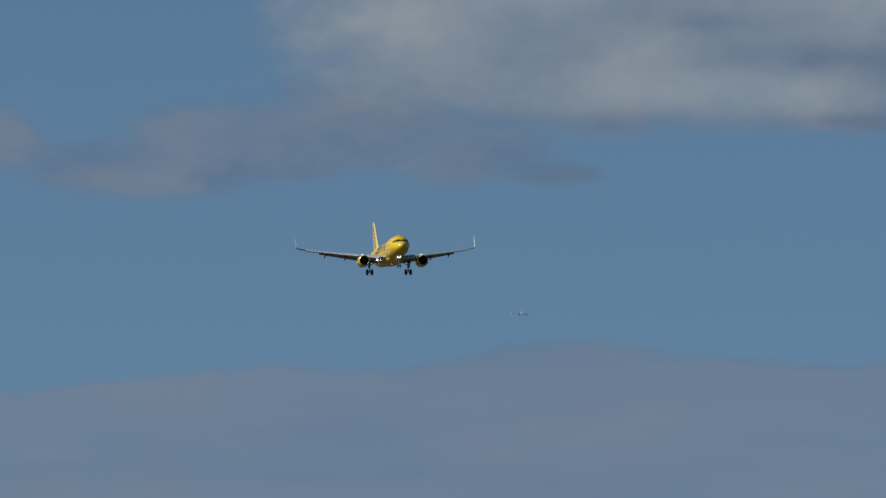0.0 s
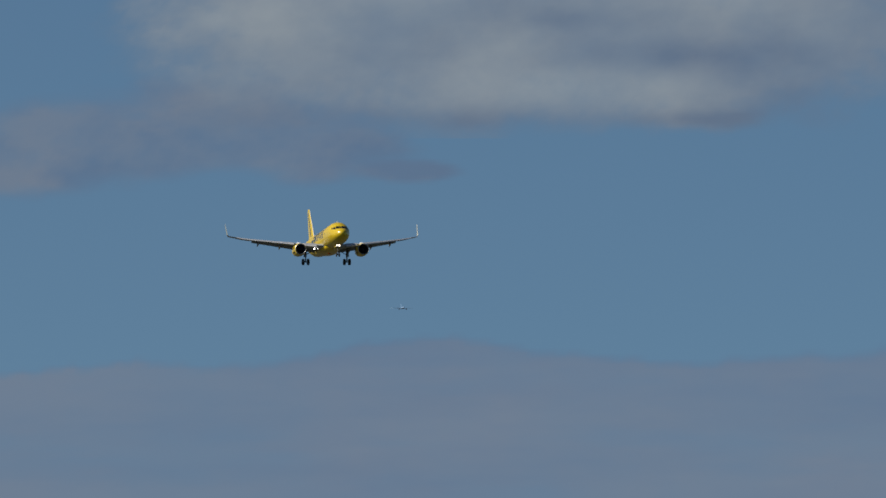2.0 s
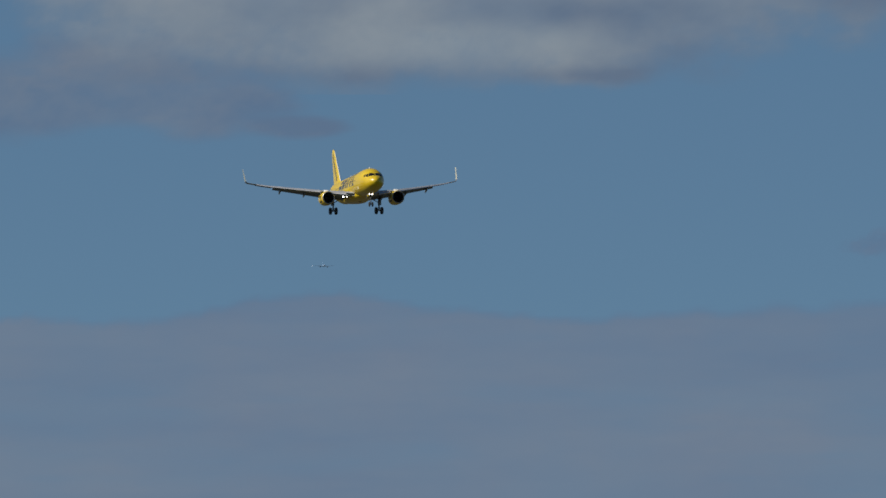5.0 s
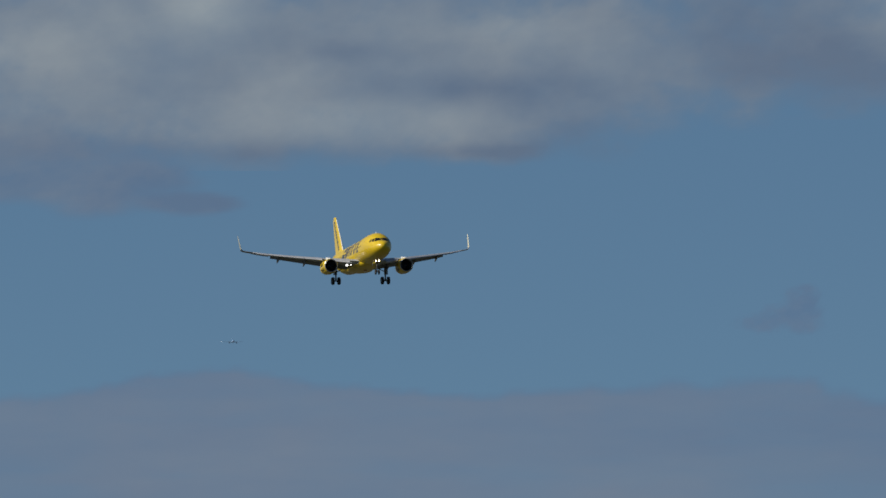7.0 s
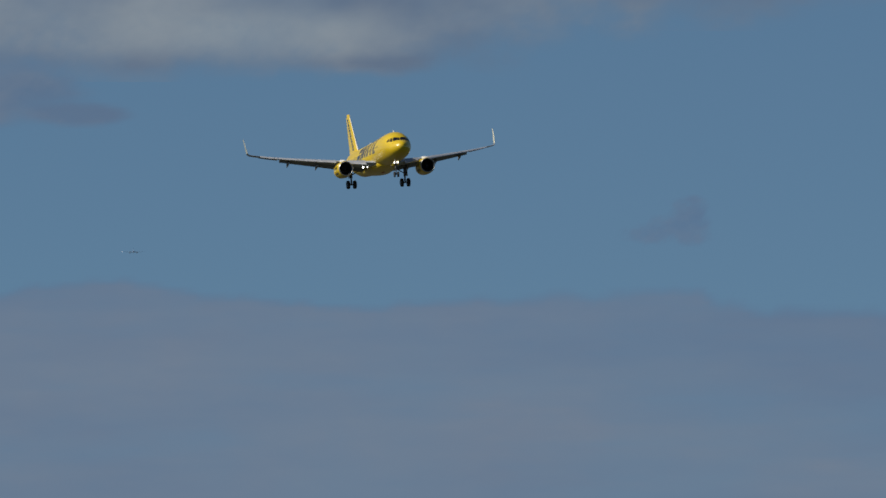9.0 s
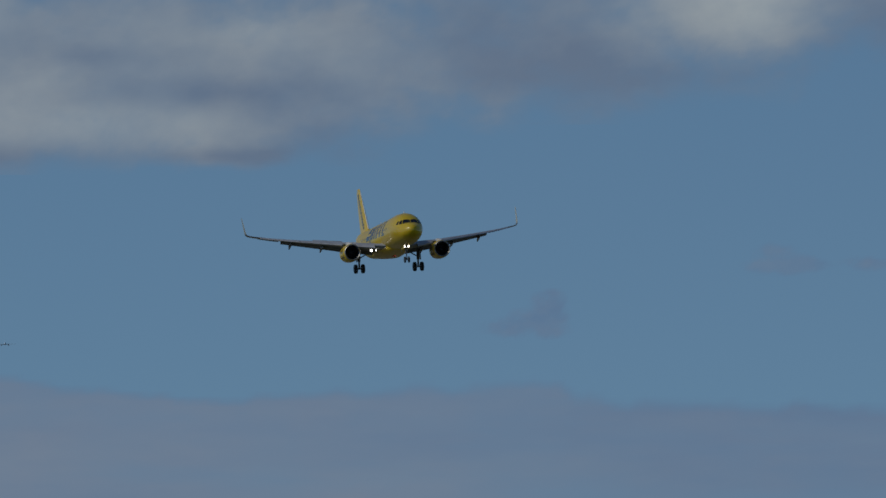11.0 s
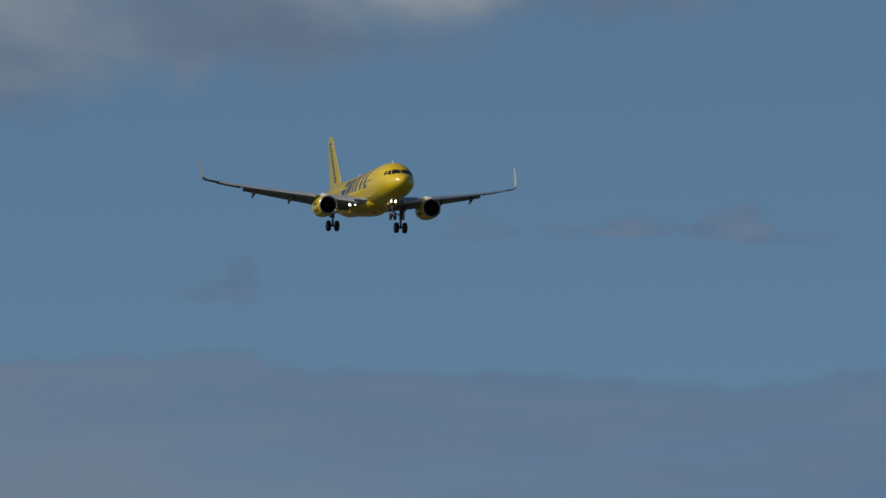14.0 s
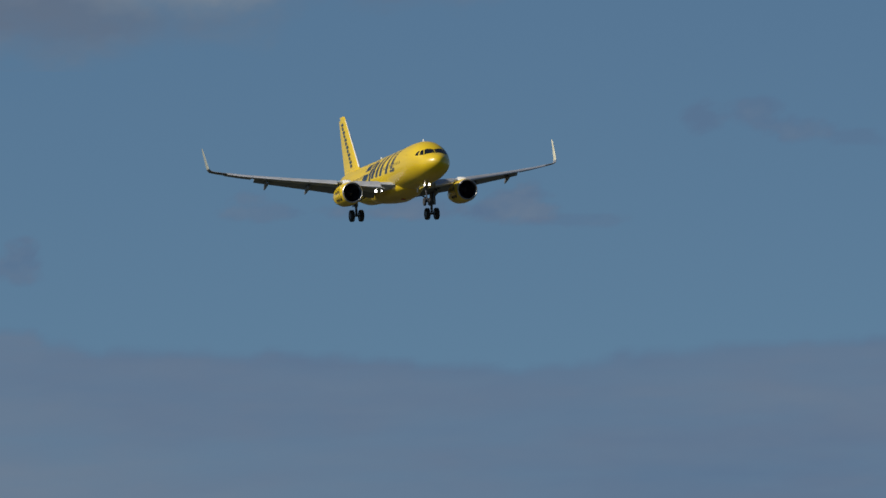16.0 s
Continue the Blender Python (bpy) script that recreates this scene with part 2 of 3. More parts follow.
def hull_patch(corners, out=0.012, n=4, bm=None):
    """A patch laid on the hull: four corners (s, phi) round its outline, with a little thickness."""
    bm = bm or bmesh.new()
    a, b, c, d = corners
    grid = []
    for i in range(n + 1):
        u = i / n
        row = []
        for j in range(n + 1):
            v = j / n
            s = (1 - u) * ((1 - v) * a[0] + v * b[0]) + u * ((1 - v) * d[0] + v * c[0])
            p = (1 - u) * ((1 - v) * a[1] + v * b[1]) + u * ((1 - v) * d[1] + v * c[1])
            row.append((bm.verts.new(hull_point(s, p, out)), bm.verts.new(hull_point(s, p, -0.03))))
        grid.append(row)
    for i in range(n):
        for j in range(n):
            bm.faces.new([grid[x][y][0] for x, y in ((i, j), (i, j + 1), (i + 1, j + 1), (i + 1, j))])
    rim = [(0, j) for j in range(n)] + [(i, n) for i in range(n)] + [(n, j) for j in range(n, 0, -1)] + [(i, 0) for i in range(n, 0, -1)]
    for k in range(len(rim)):
        p, q = rim[k], rim[(k + 1) % len(rim)]
        bm.faces.new((grid[p[0]][p[1]][0], grid[p[0]][p[1]][1], grid[q[0]][q[1]][1], grid[q[0]][q[1]][0]))
    return bm


def foil(thick, camber=0.015, start=0.0, stop=1.0, n=9):
    """The outline of a wing section from start to stop of its chord: upper side aft, lower side back."""
    def t(x):
        return 5 * thick * (0.2969 * math.sqrt(x) - 0.126 * x - 0.3516 * x * x + 0.2843 * x ** 3 - 0.1036 * x ** 4)
    xs = [start + (stop - start) * (0.5 - 0.5 * math.cos(math.pi * i / n)) for i in range(n + 1)]
    line = lambda x: camber * 4 * x * (1 - x)
    low = xs[::-1] if start > 0 else xs[::-1][:-1]
    return [(x, line(x) + t(x)) for x in xs] + [(x, line(x) - t(x)) for x in (low if stop < 1 else low[1:])]


def section(outline, s, y, z, chord, nrm=(0.0, 1.0), pitch=0.0, pivot=0.0):
    """Lays a section at its leading edge (s, y, z): nrm is its thickness way in (y, z), pitch turns its tail down, in degrees."""
    c, k = math.cos(radians(pitch)), math.sin(radians(pitch))
    ring = []
    for a, b in outline:
        a -= pivot
        a, b = a * c + b * k + pivot, b * c - a * k
        ring.append((X(s + a * chord), y + nrm[0] * b * chord, z + nrm[1] * b * chord))
    return ring


# y, leading edge s, chord, thickness, from the root outwards
WING = [(1.2, 11.15, 6.75, 0.125), (1.98, 11.55, 6.20, 0.122), (4.0, 12.60, 5.05, 0.108), (6.4, 13.85, 4.00, 0.095),
        (9.0, 15.19, 3.33, 0.090), (11.5, 16.48, 2.72, 0.088), (13.4, 17.46, 2.30, 0.088), (15.2, 18.39, 1.92, 0.090), (16.05, 18.83, 1.74, 0.093)]


def wing_z(y):
    return -1.26 + 0.0892 * (y - 2) + 1.17 * max(0, (y - 2) / 15) ** 2 + 0.15 * math.sin(math.pi * max(0, min(1, (y - 2) / 13)))


def wing_at(y):
    s, c, t = between(WING, y)
    return s + 0.05 * max(0, y - 1.98), c, t


def wing_pitch(y):
    """Incidence: the wing's nose stands up at the root and washes out to the tip, in degrees."""
    return 2.8 - 0.16 * y


def drop_at(y, f, c):
    """How far the chord line has come down at the fraction f of the chord."""
    return f * c * math.sin(radians(wing_pitch(y)))


SPOILERS = []  # the starboard plates, which lift for a moment


def build_wing(plane, side):
    stations = [w[0] for w in WING]
    rings = []
    for y in stations:
        s, c, t = wing_at(y)
        rings.append(section(foil(t, 0.02, 0.0, 0.80 if y < 16 else 0.98), s, side * y, wing_z(y), c, pitch=wing_pitch(y)))
    wing = part("wing", loft(rings), WING_GREY, plane, "grey painted swept wing with drooped slats and flaps")
    # slats, in five lengths
    for a, b in ((2.75, 4.9), (6.5, 8.9), (8.95, 11.3), (11.35, 13.8), (13.85, 16.0)):
        rings = []
        for y in (a, (a + b) / 2, b):
            s, c, t = wing_at(y)
            rings.append(section(foil(t * 1.1, 0.0, 0.0, 0.19), s - 0.05 * c - 0.08, side * y, wing_z(y) - 0.004 * c, c, pitch=-20.0, pivot=0.16))
        part("slat", loft(rings), SLAT_METAL, wing, "pale satin grey leading-edge slat, extended")
    # flaps, in two lengths
    for a, b, deep in ((2.05, 6.41, 0.28), (6.42, 13.3, 0.27)):
        rings = []
        for k in range(4):
            y = a + (b - a) * k / 3
            s, c, t = wing_at(y)
            cf = c * deep if y > 6.415 else 1.12
            rings.append(section(foil(0.14, 0.03), s + 0.80 * c, side * y, wing_z(y) + 0.012 * c - drop_at(y, 0.80, c), cf, pitch=33.0))
        part("flap", loft(rings), FLAP_GREY, wing, "grey trailing-edge flap, fully lowered")
    rings = []
    for y in (13.55, 14.8, 16.0):
        s, c, t = wing_at(y)
        rings.append(section(foil(0.07, 0.0), s + 0.79 * c, side * y, wing_z(y) + 0.012 * c - drop_at(y, 0.79, c), c * 0.25, pitch=8.0))
    part("aileron", loft(rings), FLAP_GREY, wing)
    # spoilers, two plates on the outer wing, each hung on its hinge line
    for y0, y1 in ((6.0, 7.7), (7.75, 9.5)):
        edge = []
        for f in (0.58, 0.80):
            for y in (y0, y1):
                s, c, t = wing_at(y)
                high = 5 * t * (0.2969 * math.sqrt(f) - 0.126 * f - 0.3516 * f * f + 0.2843 * f ** 3 - 0.1036 * f ** 4) + 0.02 * 4 * f * (1 - f)
                edge.append(Vector((X(s + f * c), side * y, wing_z(y) + high * c - drop_at(y, f, c) + 0.03)))
        hinge = (edge[0] + edge[1]) / 2
        plate = part("spoiler", slab([p - hinge for p in (edge[0], edge[1], edge[3], edge[2])], 0.035), WING_GREY, wing)
        plate.matrix_basis = Matrix.Translation(hinge)
        if side < 0:
            SPOILERS.append((plate, hinge, (edge[1] - edge[0]).normalized()))
    # fairings of the flap tracks
    for y, long in ((4.15, 2.3), (8.40, 2.5), (12.15, 2.1)):
        s, c, t = wing_at(y)
        rings = []
        for f, w, h in ((0, 0.02, 0.02), (0.1, 0.10, 0.13), (0.35, 0.17, 0.24), (0.6, 0.17, 0.26), (0.85, 0.10, 0.16), (1.0, 0.02, 0.03)):
            drop = 0.34 + (0.95 * (f - 0.45) if f > 0.45 else 0.10 * f)
            cx, cz = s + 0.55 * c + f * long, wing_z(y) - 0.02 * c - drop + 0.10 - drop_at(y, 0.6, c)
            rings.append([(X(cx), side * y + w * math.cos(q), cz + h * math.sin(q)) for q in [2 * math.pi * i / 12 for i in range(12)]])
        part("flap_track_fairing", loft(rings), FLAP_GREY, wing)
    # upturned tip: a flat sleeve that bends up sharply into an almost upright blade
    sweep = []
    y, z, k = 16.05, wing_z(16.05), 0
    for step, bend, s0, chord in ((0.0, 12, 19.53, 1.74), (0.37, 12, 19.74, 1.68), (0.37, 13, 19.96, 1.60), (0.32, 15, 20.16, 1.50), (0.22, 22, 20.34, 1.38),
                                  (0.14, 38, 20.52, 1.26), (0.13, 56, 20.68, 1.15), (0.13, 72, 20.82, 1.06), (0.25, 82, 21.00, 0.95), (0.45, 85, 21.33, 0.82),
                                  (0.45, 86, 21.66, 0.70), (0.45, 86, 22.00, 0.58), (0.40, 86, 22.32, 0.45), (0.16, 86, 22.50, 0.32)):
        y, z = y + step * math.cos(radians(bend)), z + step * math.sin(radians(bend))
        sweep.append(section(foil(0.10 if bend < 60 else 0.085, 0.0), s0, side * y, z, chord, nrm=(-side * math.sin(radians(bend)), math.cos(radians(bend)))))
    base = part("winglet_base", loft(sweep[:8]), FLAP_GREY, wing, "wingtip sleeve, black outside and grey inside")
    base.data.materials.append(BLACK)
    for f in base.data.polygons:
        if f.normal.z - 0.6 * side * f.normal.y < 0.1:
            f.material_index = 1
    blade = part("winglet", loft(sweep[7:]), PALE, wing, "upturned wingtip, pale yellow, its outside coloured dimmer for grazing sun")
    # outer faces get the darker tone, standing in for grazing sun
    blade.data.materials.append(PALE_DIMMED)
    for f in blade.data.polygons:
        if side * f.normal.y > 0.2:
            f.material_index = 1
    # landing lamps below the root
    for y, r in ((3.00, 0.140), (2.40, 0.075)):
        part("lamp_housing", spin([(-0.16, r * 0.5), (0.0, r * 1.05), (0.03, r * 1.05)], (X(12.9), side * y, -1.74), n=16, caps=True), GEAR_GREY, wing)
        part("landing_lamp", spin([(0.031, r), (0.06, r * 0.8), (0.075, 0.02)], (X(12.9), side * y, -1.74), n=16, caps=True), LAMP if side < 0 else GLASS, wing, "lit landing lamp" if side < 0 else "unlit landing lamp")
    return wing


def build_engine(plane, side):
    c = (X(11.15), side * 5.755, -1.97)
    cowl = part("engine_cowl", spin([(-0.09, 1.015), (-0.28, 1.065), (-0.6, 1.11), (-1.0, 1.13), (-2.2, 1.14), (-3.4, 1.05), (-4.6, 0.80), (-5.1, 0.68), (-5.1, 0.62), (-4.5, 0.72)], c, n=40),
                YELLOW, plane, "yellow jet engine cowl with dark open inlet")
    part("inlet_lip", spin([(-0.09, 1.017), (-0.03, 0.985), (0.0, 0.945), (-0.03, 0.905), (-0.12, 0.87), (-0.3, 0.845)], c, n=40), LIP_METAL, cowl, "polished metal inlet lip")
    part("inlet_duct", spin([(-0.3, 0.845), (-0.8, 0.84), (-1.25, 0.85), (-1.3, 0.2)], c, n=40), DUCT, cowl)
    bm = bmesh.new()
    for k in range(22):
        q = 2 * math.pi * k / 22
        pts = []
        for r, turn, w in ((0.25, 0.5, 0.05), (0.55, 0.8, 0.075), (0.83, 1.05, 0.10)):
            for e in (-1, 1):
                a = q + e * w * math.sin(turn) / r * 0.9
                pts.append((c[0] - 1.12 + e * w * math.cos(turn), c[1] + r * math.cos(a), c[2] + r * math.sin(a)))
        v = [bm.verts.new(p) for p in pts]
        bm.faces.new((v[0], v[1], v[3], v[2]))
        bm.faces.new((v[2], v[3], v[5], v[4]))
    part("fan", bm, FAN_METAL, cowl)
    part("spinner", spin([(-1.2, 0.25), (-1.0, 0.20), (-0.85, 0.11), (-0.78, 0.01)], c, n=20, caps=True), DUCT, cowl)
    part("exhaust_cone", spin([(-4.4, 0.5), (-5.0, 0.40), (-5.7, 0.12), (-5.8, 0.02)], c, n=24, caps=True), HOT_METAL, cowl)
    # pylon
    rings = []
    for s, lo, hi, w in ((11.7, -0.95, -0.86, 0.08), (12.2, -0.98, -0.72, 0.22), (12.9, -1.00, -0.58, 0.28), (13.6, -1.00, -0.48, 0.28), (15.0, -1.02, -0.55, 0.24), (16.4, -1.12, -0.72, 0.14), (17.6, -1.0, -0.85, 0.03)):
        y = side * 5.755
        rings.append([(X(s), y - w, lo), (X(s), y + w, lo), (X(s), y + w * 0.8, hi), (X(s), y - w * 0.8, hi)])
    part("pylon", loft(rings), WHITE, cowl, "white engine pylon")
    # dark script on both flanks, as plain bars
    for flank in (-1, 1):
        bm = bmesh.new()
        for s0, low, tall, wide in ((0.80, -0.12, 0.30, 0.16), (1.02, 0.06, 0.42, 0.14), (1.28, 0.00, 0.30, 0.22), (1.60, 0.08, 0.44, 0.14), (1.85, -0.02, 0.26, 0.24), (2.20, 0.10, 0.40, 0.15), (2.45, 0.00, 0.28, 0.22),
                                    (0.62, -0.62, 0.40, 0.18), (0.90, -0.66, 0.26, 0.26), (1.25, -0.58, 0.42, 0.15), (1.52, -0.66, 0.28, 0.24), (1.86, -0.62, 0.40, 0.16), (2.12, -0.66, 0.26, 0.26), (2.50, -0.60, 0.38, 0.16)):
            rows = []
            for q in range(4):
                a = low + tall * q / 3
                row = []
                for s in (s0 - 0.06 * q, s0 + wide - 0.06 * q):
                    r = between([(0.45, 1.10), (1.0, 1.13), (2.2, 1.14), (3.4, 1.05)], s)[0] + 0.012
                    row.append(bm.verts.new((c[0] - s, c[1] + flank * r * math.cos(a), c[2] + r * math.sin(a))))
                rows.append(row)
            for u, v in zip(rows, rows[1:]):
                bm.faces.new((u[0], u[1], v[1], v[0]))
        part("cowl_mark", bm, BLACK, cowl, "black bars on the cowl")
    return cowl


def build_fin(plane):
    rings = []
    for z, s, c, t in ((1.55, 28.6, 7.2, 0.092), (2.2, 29.9, 6.1, 0.092), (5.0, 32.35, 4.30, 0.088), (7.6, 34.60, 2.5, 0.085), (7.85, 34.90, 2.15, 0.08), (7.95, 35.25, 2.0, 0.05)):
        rings.append(section(foil(t, 0.0, 0, 0.72), s, 0, z, c, nrm=(1, 0)))
    fin = part("fin", loft(rings), YELLOW, plane, "yellow tail fin with black marks")
    rings = []
    for z, s, c, t in ((2.1, 29.7, 6.25, 0.092), (5.0, 32.35, 4.30, 0.088), (7.6, 34.60, 2.5, 0.085)):
        rings.append(section(foil(t * 0.98, 0.0, 0.725, 1.0), s, 0, z, c, nrm=(1, 0)))
    part("rudder", loft(rings), YELLOW, fin)
    edge = []
    for z, s, c in ((2.4, 30.05, 6.3), (5.0, 32.33, 4.6), (7.55, 34.54, 2.8)):
        edge.append(section(foil(0.094, 0.0, 0, 0.012, n=4), s, 0, z, c, nrm=(1, 0)))
    part("leading_edge", loft(edge), WHITE, fin, "pale leading edge of the fin")
    # marks down both flanks, as plain bars
    for side in (-1, 1):
        for k in range(12):
            z = 7.15 - 0.40 * k
            lean = (z - 2.2) * 0.83
            wide, tall, aft = (0.62, 0.30, 0.25) if k % 2 else (0.85, 0.26, 0.0)
            s0 = 31.15 + aft + lean * 0.93
            bm = bmesh.new()
            pts = []
            for ds, dz in ((0, -tall / 2), (wide, -tall / 2 - 0.1), (wide + 0.25, tall / 2 - 0.1), (0.25, tall / 2)):
                zz = z + dz
                sl, cl, tl = between([(1.55, 28.6, 7.2, 0.092), (2.2, 29.9, 6.1, 0.092), (5.0, 32.35, 4.30, 0.088), (7.6, 34.60, 2.5, 0.085)], zz)
                f = (s0 + ds - sl) / cl
                half = 5 * tl * cl * (0.2969 * math.sqrt(max(f, 0.01)) - 0.126 * f - 0.3516 * f * f + 0.2843 * f ** 3 - 0.1036 * f ** 4)
                pts.append((X(s0 + ds), side * (half + 0.02), zz))
            part("fin_mark", slab(pts, 0.02, bm), BLACK, fin, smooth=False)
    return fin


def build_stabiliser(plane, side):
    rings = [section(foil(t, 0, 0, 0.70), s, side * y, 0.68 + 0.098 * y, c) for y, s, c, t in ((0.55, 31.9, 4.1, 0.10), (3.4, 33.55, 2.75, 0.10), (6.0, 35.05, 1.6, 0.09), (6.22, 35.35, 1.2, 0.06))]
    tail = part("stabiliser", loft(rings), WING_GREY, plane, "grey horizontal tailplane")
    rings = [section(foil(t, 0, 0.705, 1.0), s, side * y, 0.68 + 0.098 * y, c) for y, s, c, t in ((1.2, 32.3, 3.8, 0.10), (3.4, 33.55, 2.75, 0.10), (6.0, 35.05, 1.6, 0.09))]
    part("elevator", loft(rings), FLAP_GREY, tail)


def tyre(name, centre, r, w, parent):
    half = w / 2
    t = part(name, spin([(-half * 0.75, r * 0.55), (-half, r * 0.78), (-half * 0.86, r * 0.93), (-half * 0.5, r * 0.995), (0, r), (half * 0.5, r * 0.995),
                         (half * 0.86, r * 0.93), (half, r * 0.78), (half * 0.75, r * 0.55)], centre, axis="y", n=28), RUBBER, parent, "black rubber tyre")
    part("rim", spin([(-half * 0.7, 0.04), (-half * 0.6, r * 0.3), (-half * 0.75, r * 0.56), (half * 0.75, r * 0.56), (half * 0.6, r * 0.3), (half * 0.7, 0.04)],
                     centre, axis="y", n=24, caps=True), RIM, t)
    return t


def build_main_gear(plane, side):
    y, s, z = side * 3.795, 17.68, -3.63
    leg = part("main_gear_leg", rod((X(17.45), y, -1.1), (X(17.6), y, -2.75), 0.19), GEAR_GREY, plane, "grey main landing gear leg, lowered")
    part("shock_strut", rod((X(17.6), y, -2.55), (X(s), y, z), 0.12), GEAR_GREY, leg)
    part("axle", rod((X(s), y - 0.5, z), (X(s), y + 0.5, z), 0.09), GEAR_GREY, leg)
    part("side_stay", rod((X(17.6), y, -2.35), (X(17.5), side * 2.3, -1.55), 0.07), GEAR_GREY, leg)
    part("torque_link", rod((X(17.9), y, -2.6), (X(18.02), y, -3.1), 0.06, 0.04, rod((X(18.02), y, -3.1), (X(17.75), y, -3.5), 0.04, 0.06)), GEAR_GREY, leg)
    part("leg_door", slab([(X(17.05), y + side * 0.24, -1.25), (X(18.0), y + side * 0.24, -1.25), (X(17.9), y + side * 0.30, -2.75), (X(17.2), y + side * 0.30, -2.75)], 0.05),
         GEAR_GREY, leg, "grey gear leg door")
    for e in (-1, 1):
        tyre("tyre", (X(s), y + e * 0.463, z), 0.585, 0.43, leg)


def build_nose_gear(plane):
    s, z = 5.07, -3.66
    leg = part("nose_gear_leg", rod((X(5.35), 0, -1.8), (X(5.18), 0, -2.75), 0.10), GEAR_GREY, plane, "grey nose landing gear leg, lowered")
    part("shock_strut", rod((X(5.18), 0, -2.7), (X(s), 0, z), 0.065), RIM, leg)
    part("axle", rod((X(s), -0.3, z), (X(s), 0.3, z), 0.055), GEAR_GREY, leg)
    part("drag_stay", rod((X(5.2), 0, -2.6), (X(4.2), 0, -1.9), 0.05), GEAR_GREY, leg)
    for e in (-1, 1):
        tyre("tyre", (X(s), e * 0.25, z), 0.385, 0.22, leg)
        part("gear_bay_door", slab([(X(4.55), e * 0.36, -1.80), (X(6.4), e * 0.36, -1.85), (X(6.3), e * 0.36, -2.30), (X(4.7), e * 0.36, -2.25)], 0.04), YELLOW, leg)
        part("lamp_housing", spin([(-0.14, 0.06), (0.0, 0.145), (0.03, 0.145)], (X(4.95), e * 0.24, -2.02), n=16, caps=True), GEAR_GREY, leg)
        part("nose_gear_lamp", spin([(0.031, 0.105), (0.06, 0.085), (0.07, 0.02)], (X(4.95), e * 0.24, -2.02), n=16, caps=True), LAMP, leg, "lit taxi lamp")


BEACONS = []


def build_airliner():
    plane = tagged(new("airliner"), "yellow twin-engine airliner with lowered gear and flaps, landing", "airplane")
    rings = []
    for s, *_ in HULL:
        rings.append([hull_point(s, 2 * math.pi * i / 40) for i in range(40)])
    hull = part("fuselage", loft(rings), YELLOW, plane, "glossy yellow fuselage with black marks along its flanks")
    # fairing between wings and belly
    rings = []
    for s, w, low in ((9.9, 0.8, -2.0), (10.8, 1.25, -2.12), (12.0, 1.58, -2.30), (13.6, 1.86, -2.46), (17.0, 2.06, -2.55), (19.0, 1.98, -2.42), (20.5, 1.6, -2.2), (21.8, 0.8, -1.95)):
        rings.append([(X(s), w * math.copysign(abs(math.cos(q)) ** 0.7, math.cos(q)), -1.35 + (1.35 + low) * -math.copysign(abs(math.sin(q)) ** 0.8, math.sin(q)) * (1 if math.sin(q) < 0 else 0.4))
                      for q in [2 * math.pi * i / 32 for i in range(32)]])
    part("belly_fairing", loft(rings), YELLOW, hull)
    # cockpit panes: a front one and two slanted side ones on each side
    for e in (-1, 1):
        part("cockpit_pane", hull_patch([(1.36, phi_at(1.36, 0, -e * 0.04)), (1.98, phi_at(1.98, 0, -e * 0.04)), (2.30, phi_at(2.30, 0, -e * 0.80)), (1.74, phi_at(1.74, 0, -e * 1.00))]), GLASS, hull, "dark cockpit window")
        part("cockpit_pane", hull_patch([(1.80, e * phi_at(1.80, 0.52)), (2.32, e * phi_at(2.32, 1.06)), (2.44, e * phi_at(2.44, 0.98)), (2.24, e * phi_at(2.24, 0.54))]), GLASS, hull)
        part("cockpit_pane", hull_patch([(2.42, e * phi_at(2.42, 0.53)), (2.56, e * phi_at(2.56, 0.99)), (2.76, e * phi_at(2.76, 0.96)), (2.92, e * phi_at(2.92, 0.57))]), GLASS, hull)
    # cabin windows and doors
    for e in (-1, 1):
        for k in range(33):
            s = 7.2 + 0.56 * k
            if 14.6 < s < 15.2:
                continue
            part("cabin_window", hull_patch([(s, e * phi_at(s, 0.33)), (s, e * phi_at(s, 0.60)), (s + 0.17, e * phi_at(s, 0.60)), (s + 0.17, e * phi_at(s, 0.33))], out=0.004, n=1), GLASS, hull)
        for s in (5.0, 29.2):
            low, high = (-0.55, 1.25) if s < 10 else (0.0, 1.45)
            part("cabin_door", hull_patch([(s, e * phi_at(s, low)), (s, e * phi_at(s, high)), (s + 0.82, e * phi_at(s + 0.82, high)), (s + 0.82, e * phi_at(s + 0.82, low))], out=0.010, n=4), YELLOW, hull)
    # titles on both flanks, as plain slanted bars: base station, width, lower and upper edge
    for e in (-1, 1):
        for s0, wide, lo, hi in ((21.75, 1.95, 0.04, 0.62), (20.85, 1.75, 0.90, 1.52),
                                 (19.50, 0.70, -0.30, 1.70), (18.35, 1.00, 0.00, 1.45),
                                 (16.70, 0.84, -0.04, 1.66), (15.20, 0.88, -0.08, 1.78), (13.80, 0.62, 1.20, 1.62), (12.95, 0.84, -0.10, 1.74),
                                 (11.05, 0.86, -0.14, 1.98), (10.15, 0.70, -0.18, 0.16)):
            lean = 0.80
            part("side_mark", hull_patch([(s0, e * phi_at(s0, lo)), (s0 - lean * (hi - lo), e * phi_at(s0, hi)),
                                          (s0 - wide - lean * (hi - lo), e * phi_at(s0 - wide, hi)), (s0 - wide, e * phi_at(s0 - wide, lo))], out=0.008, n=6), BLACK, hull, "black bar on the fuselage")
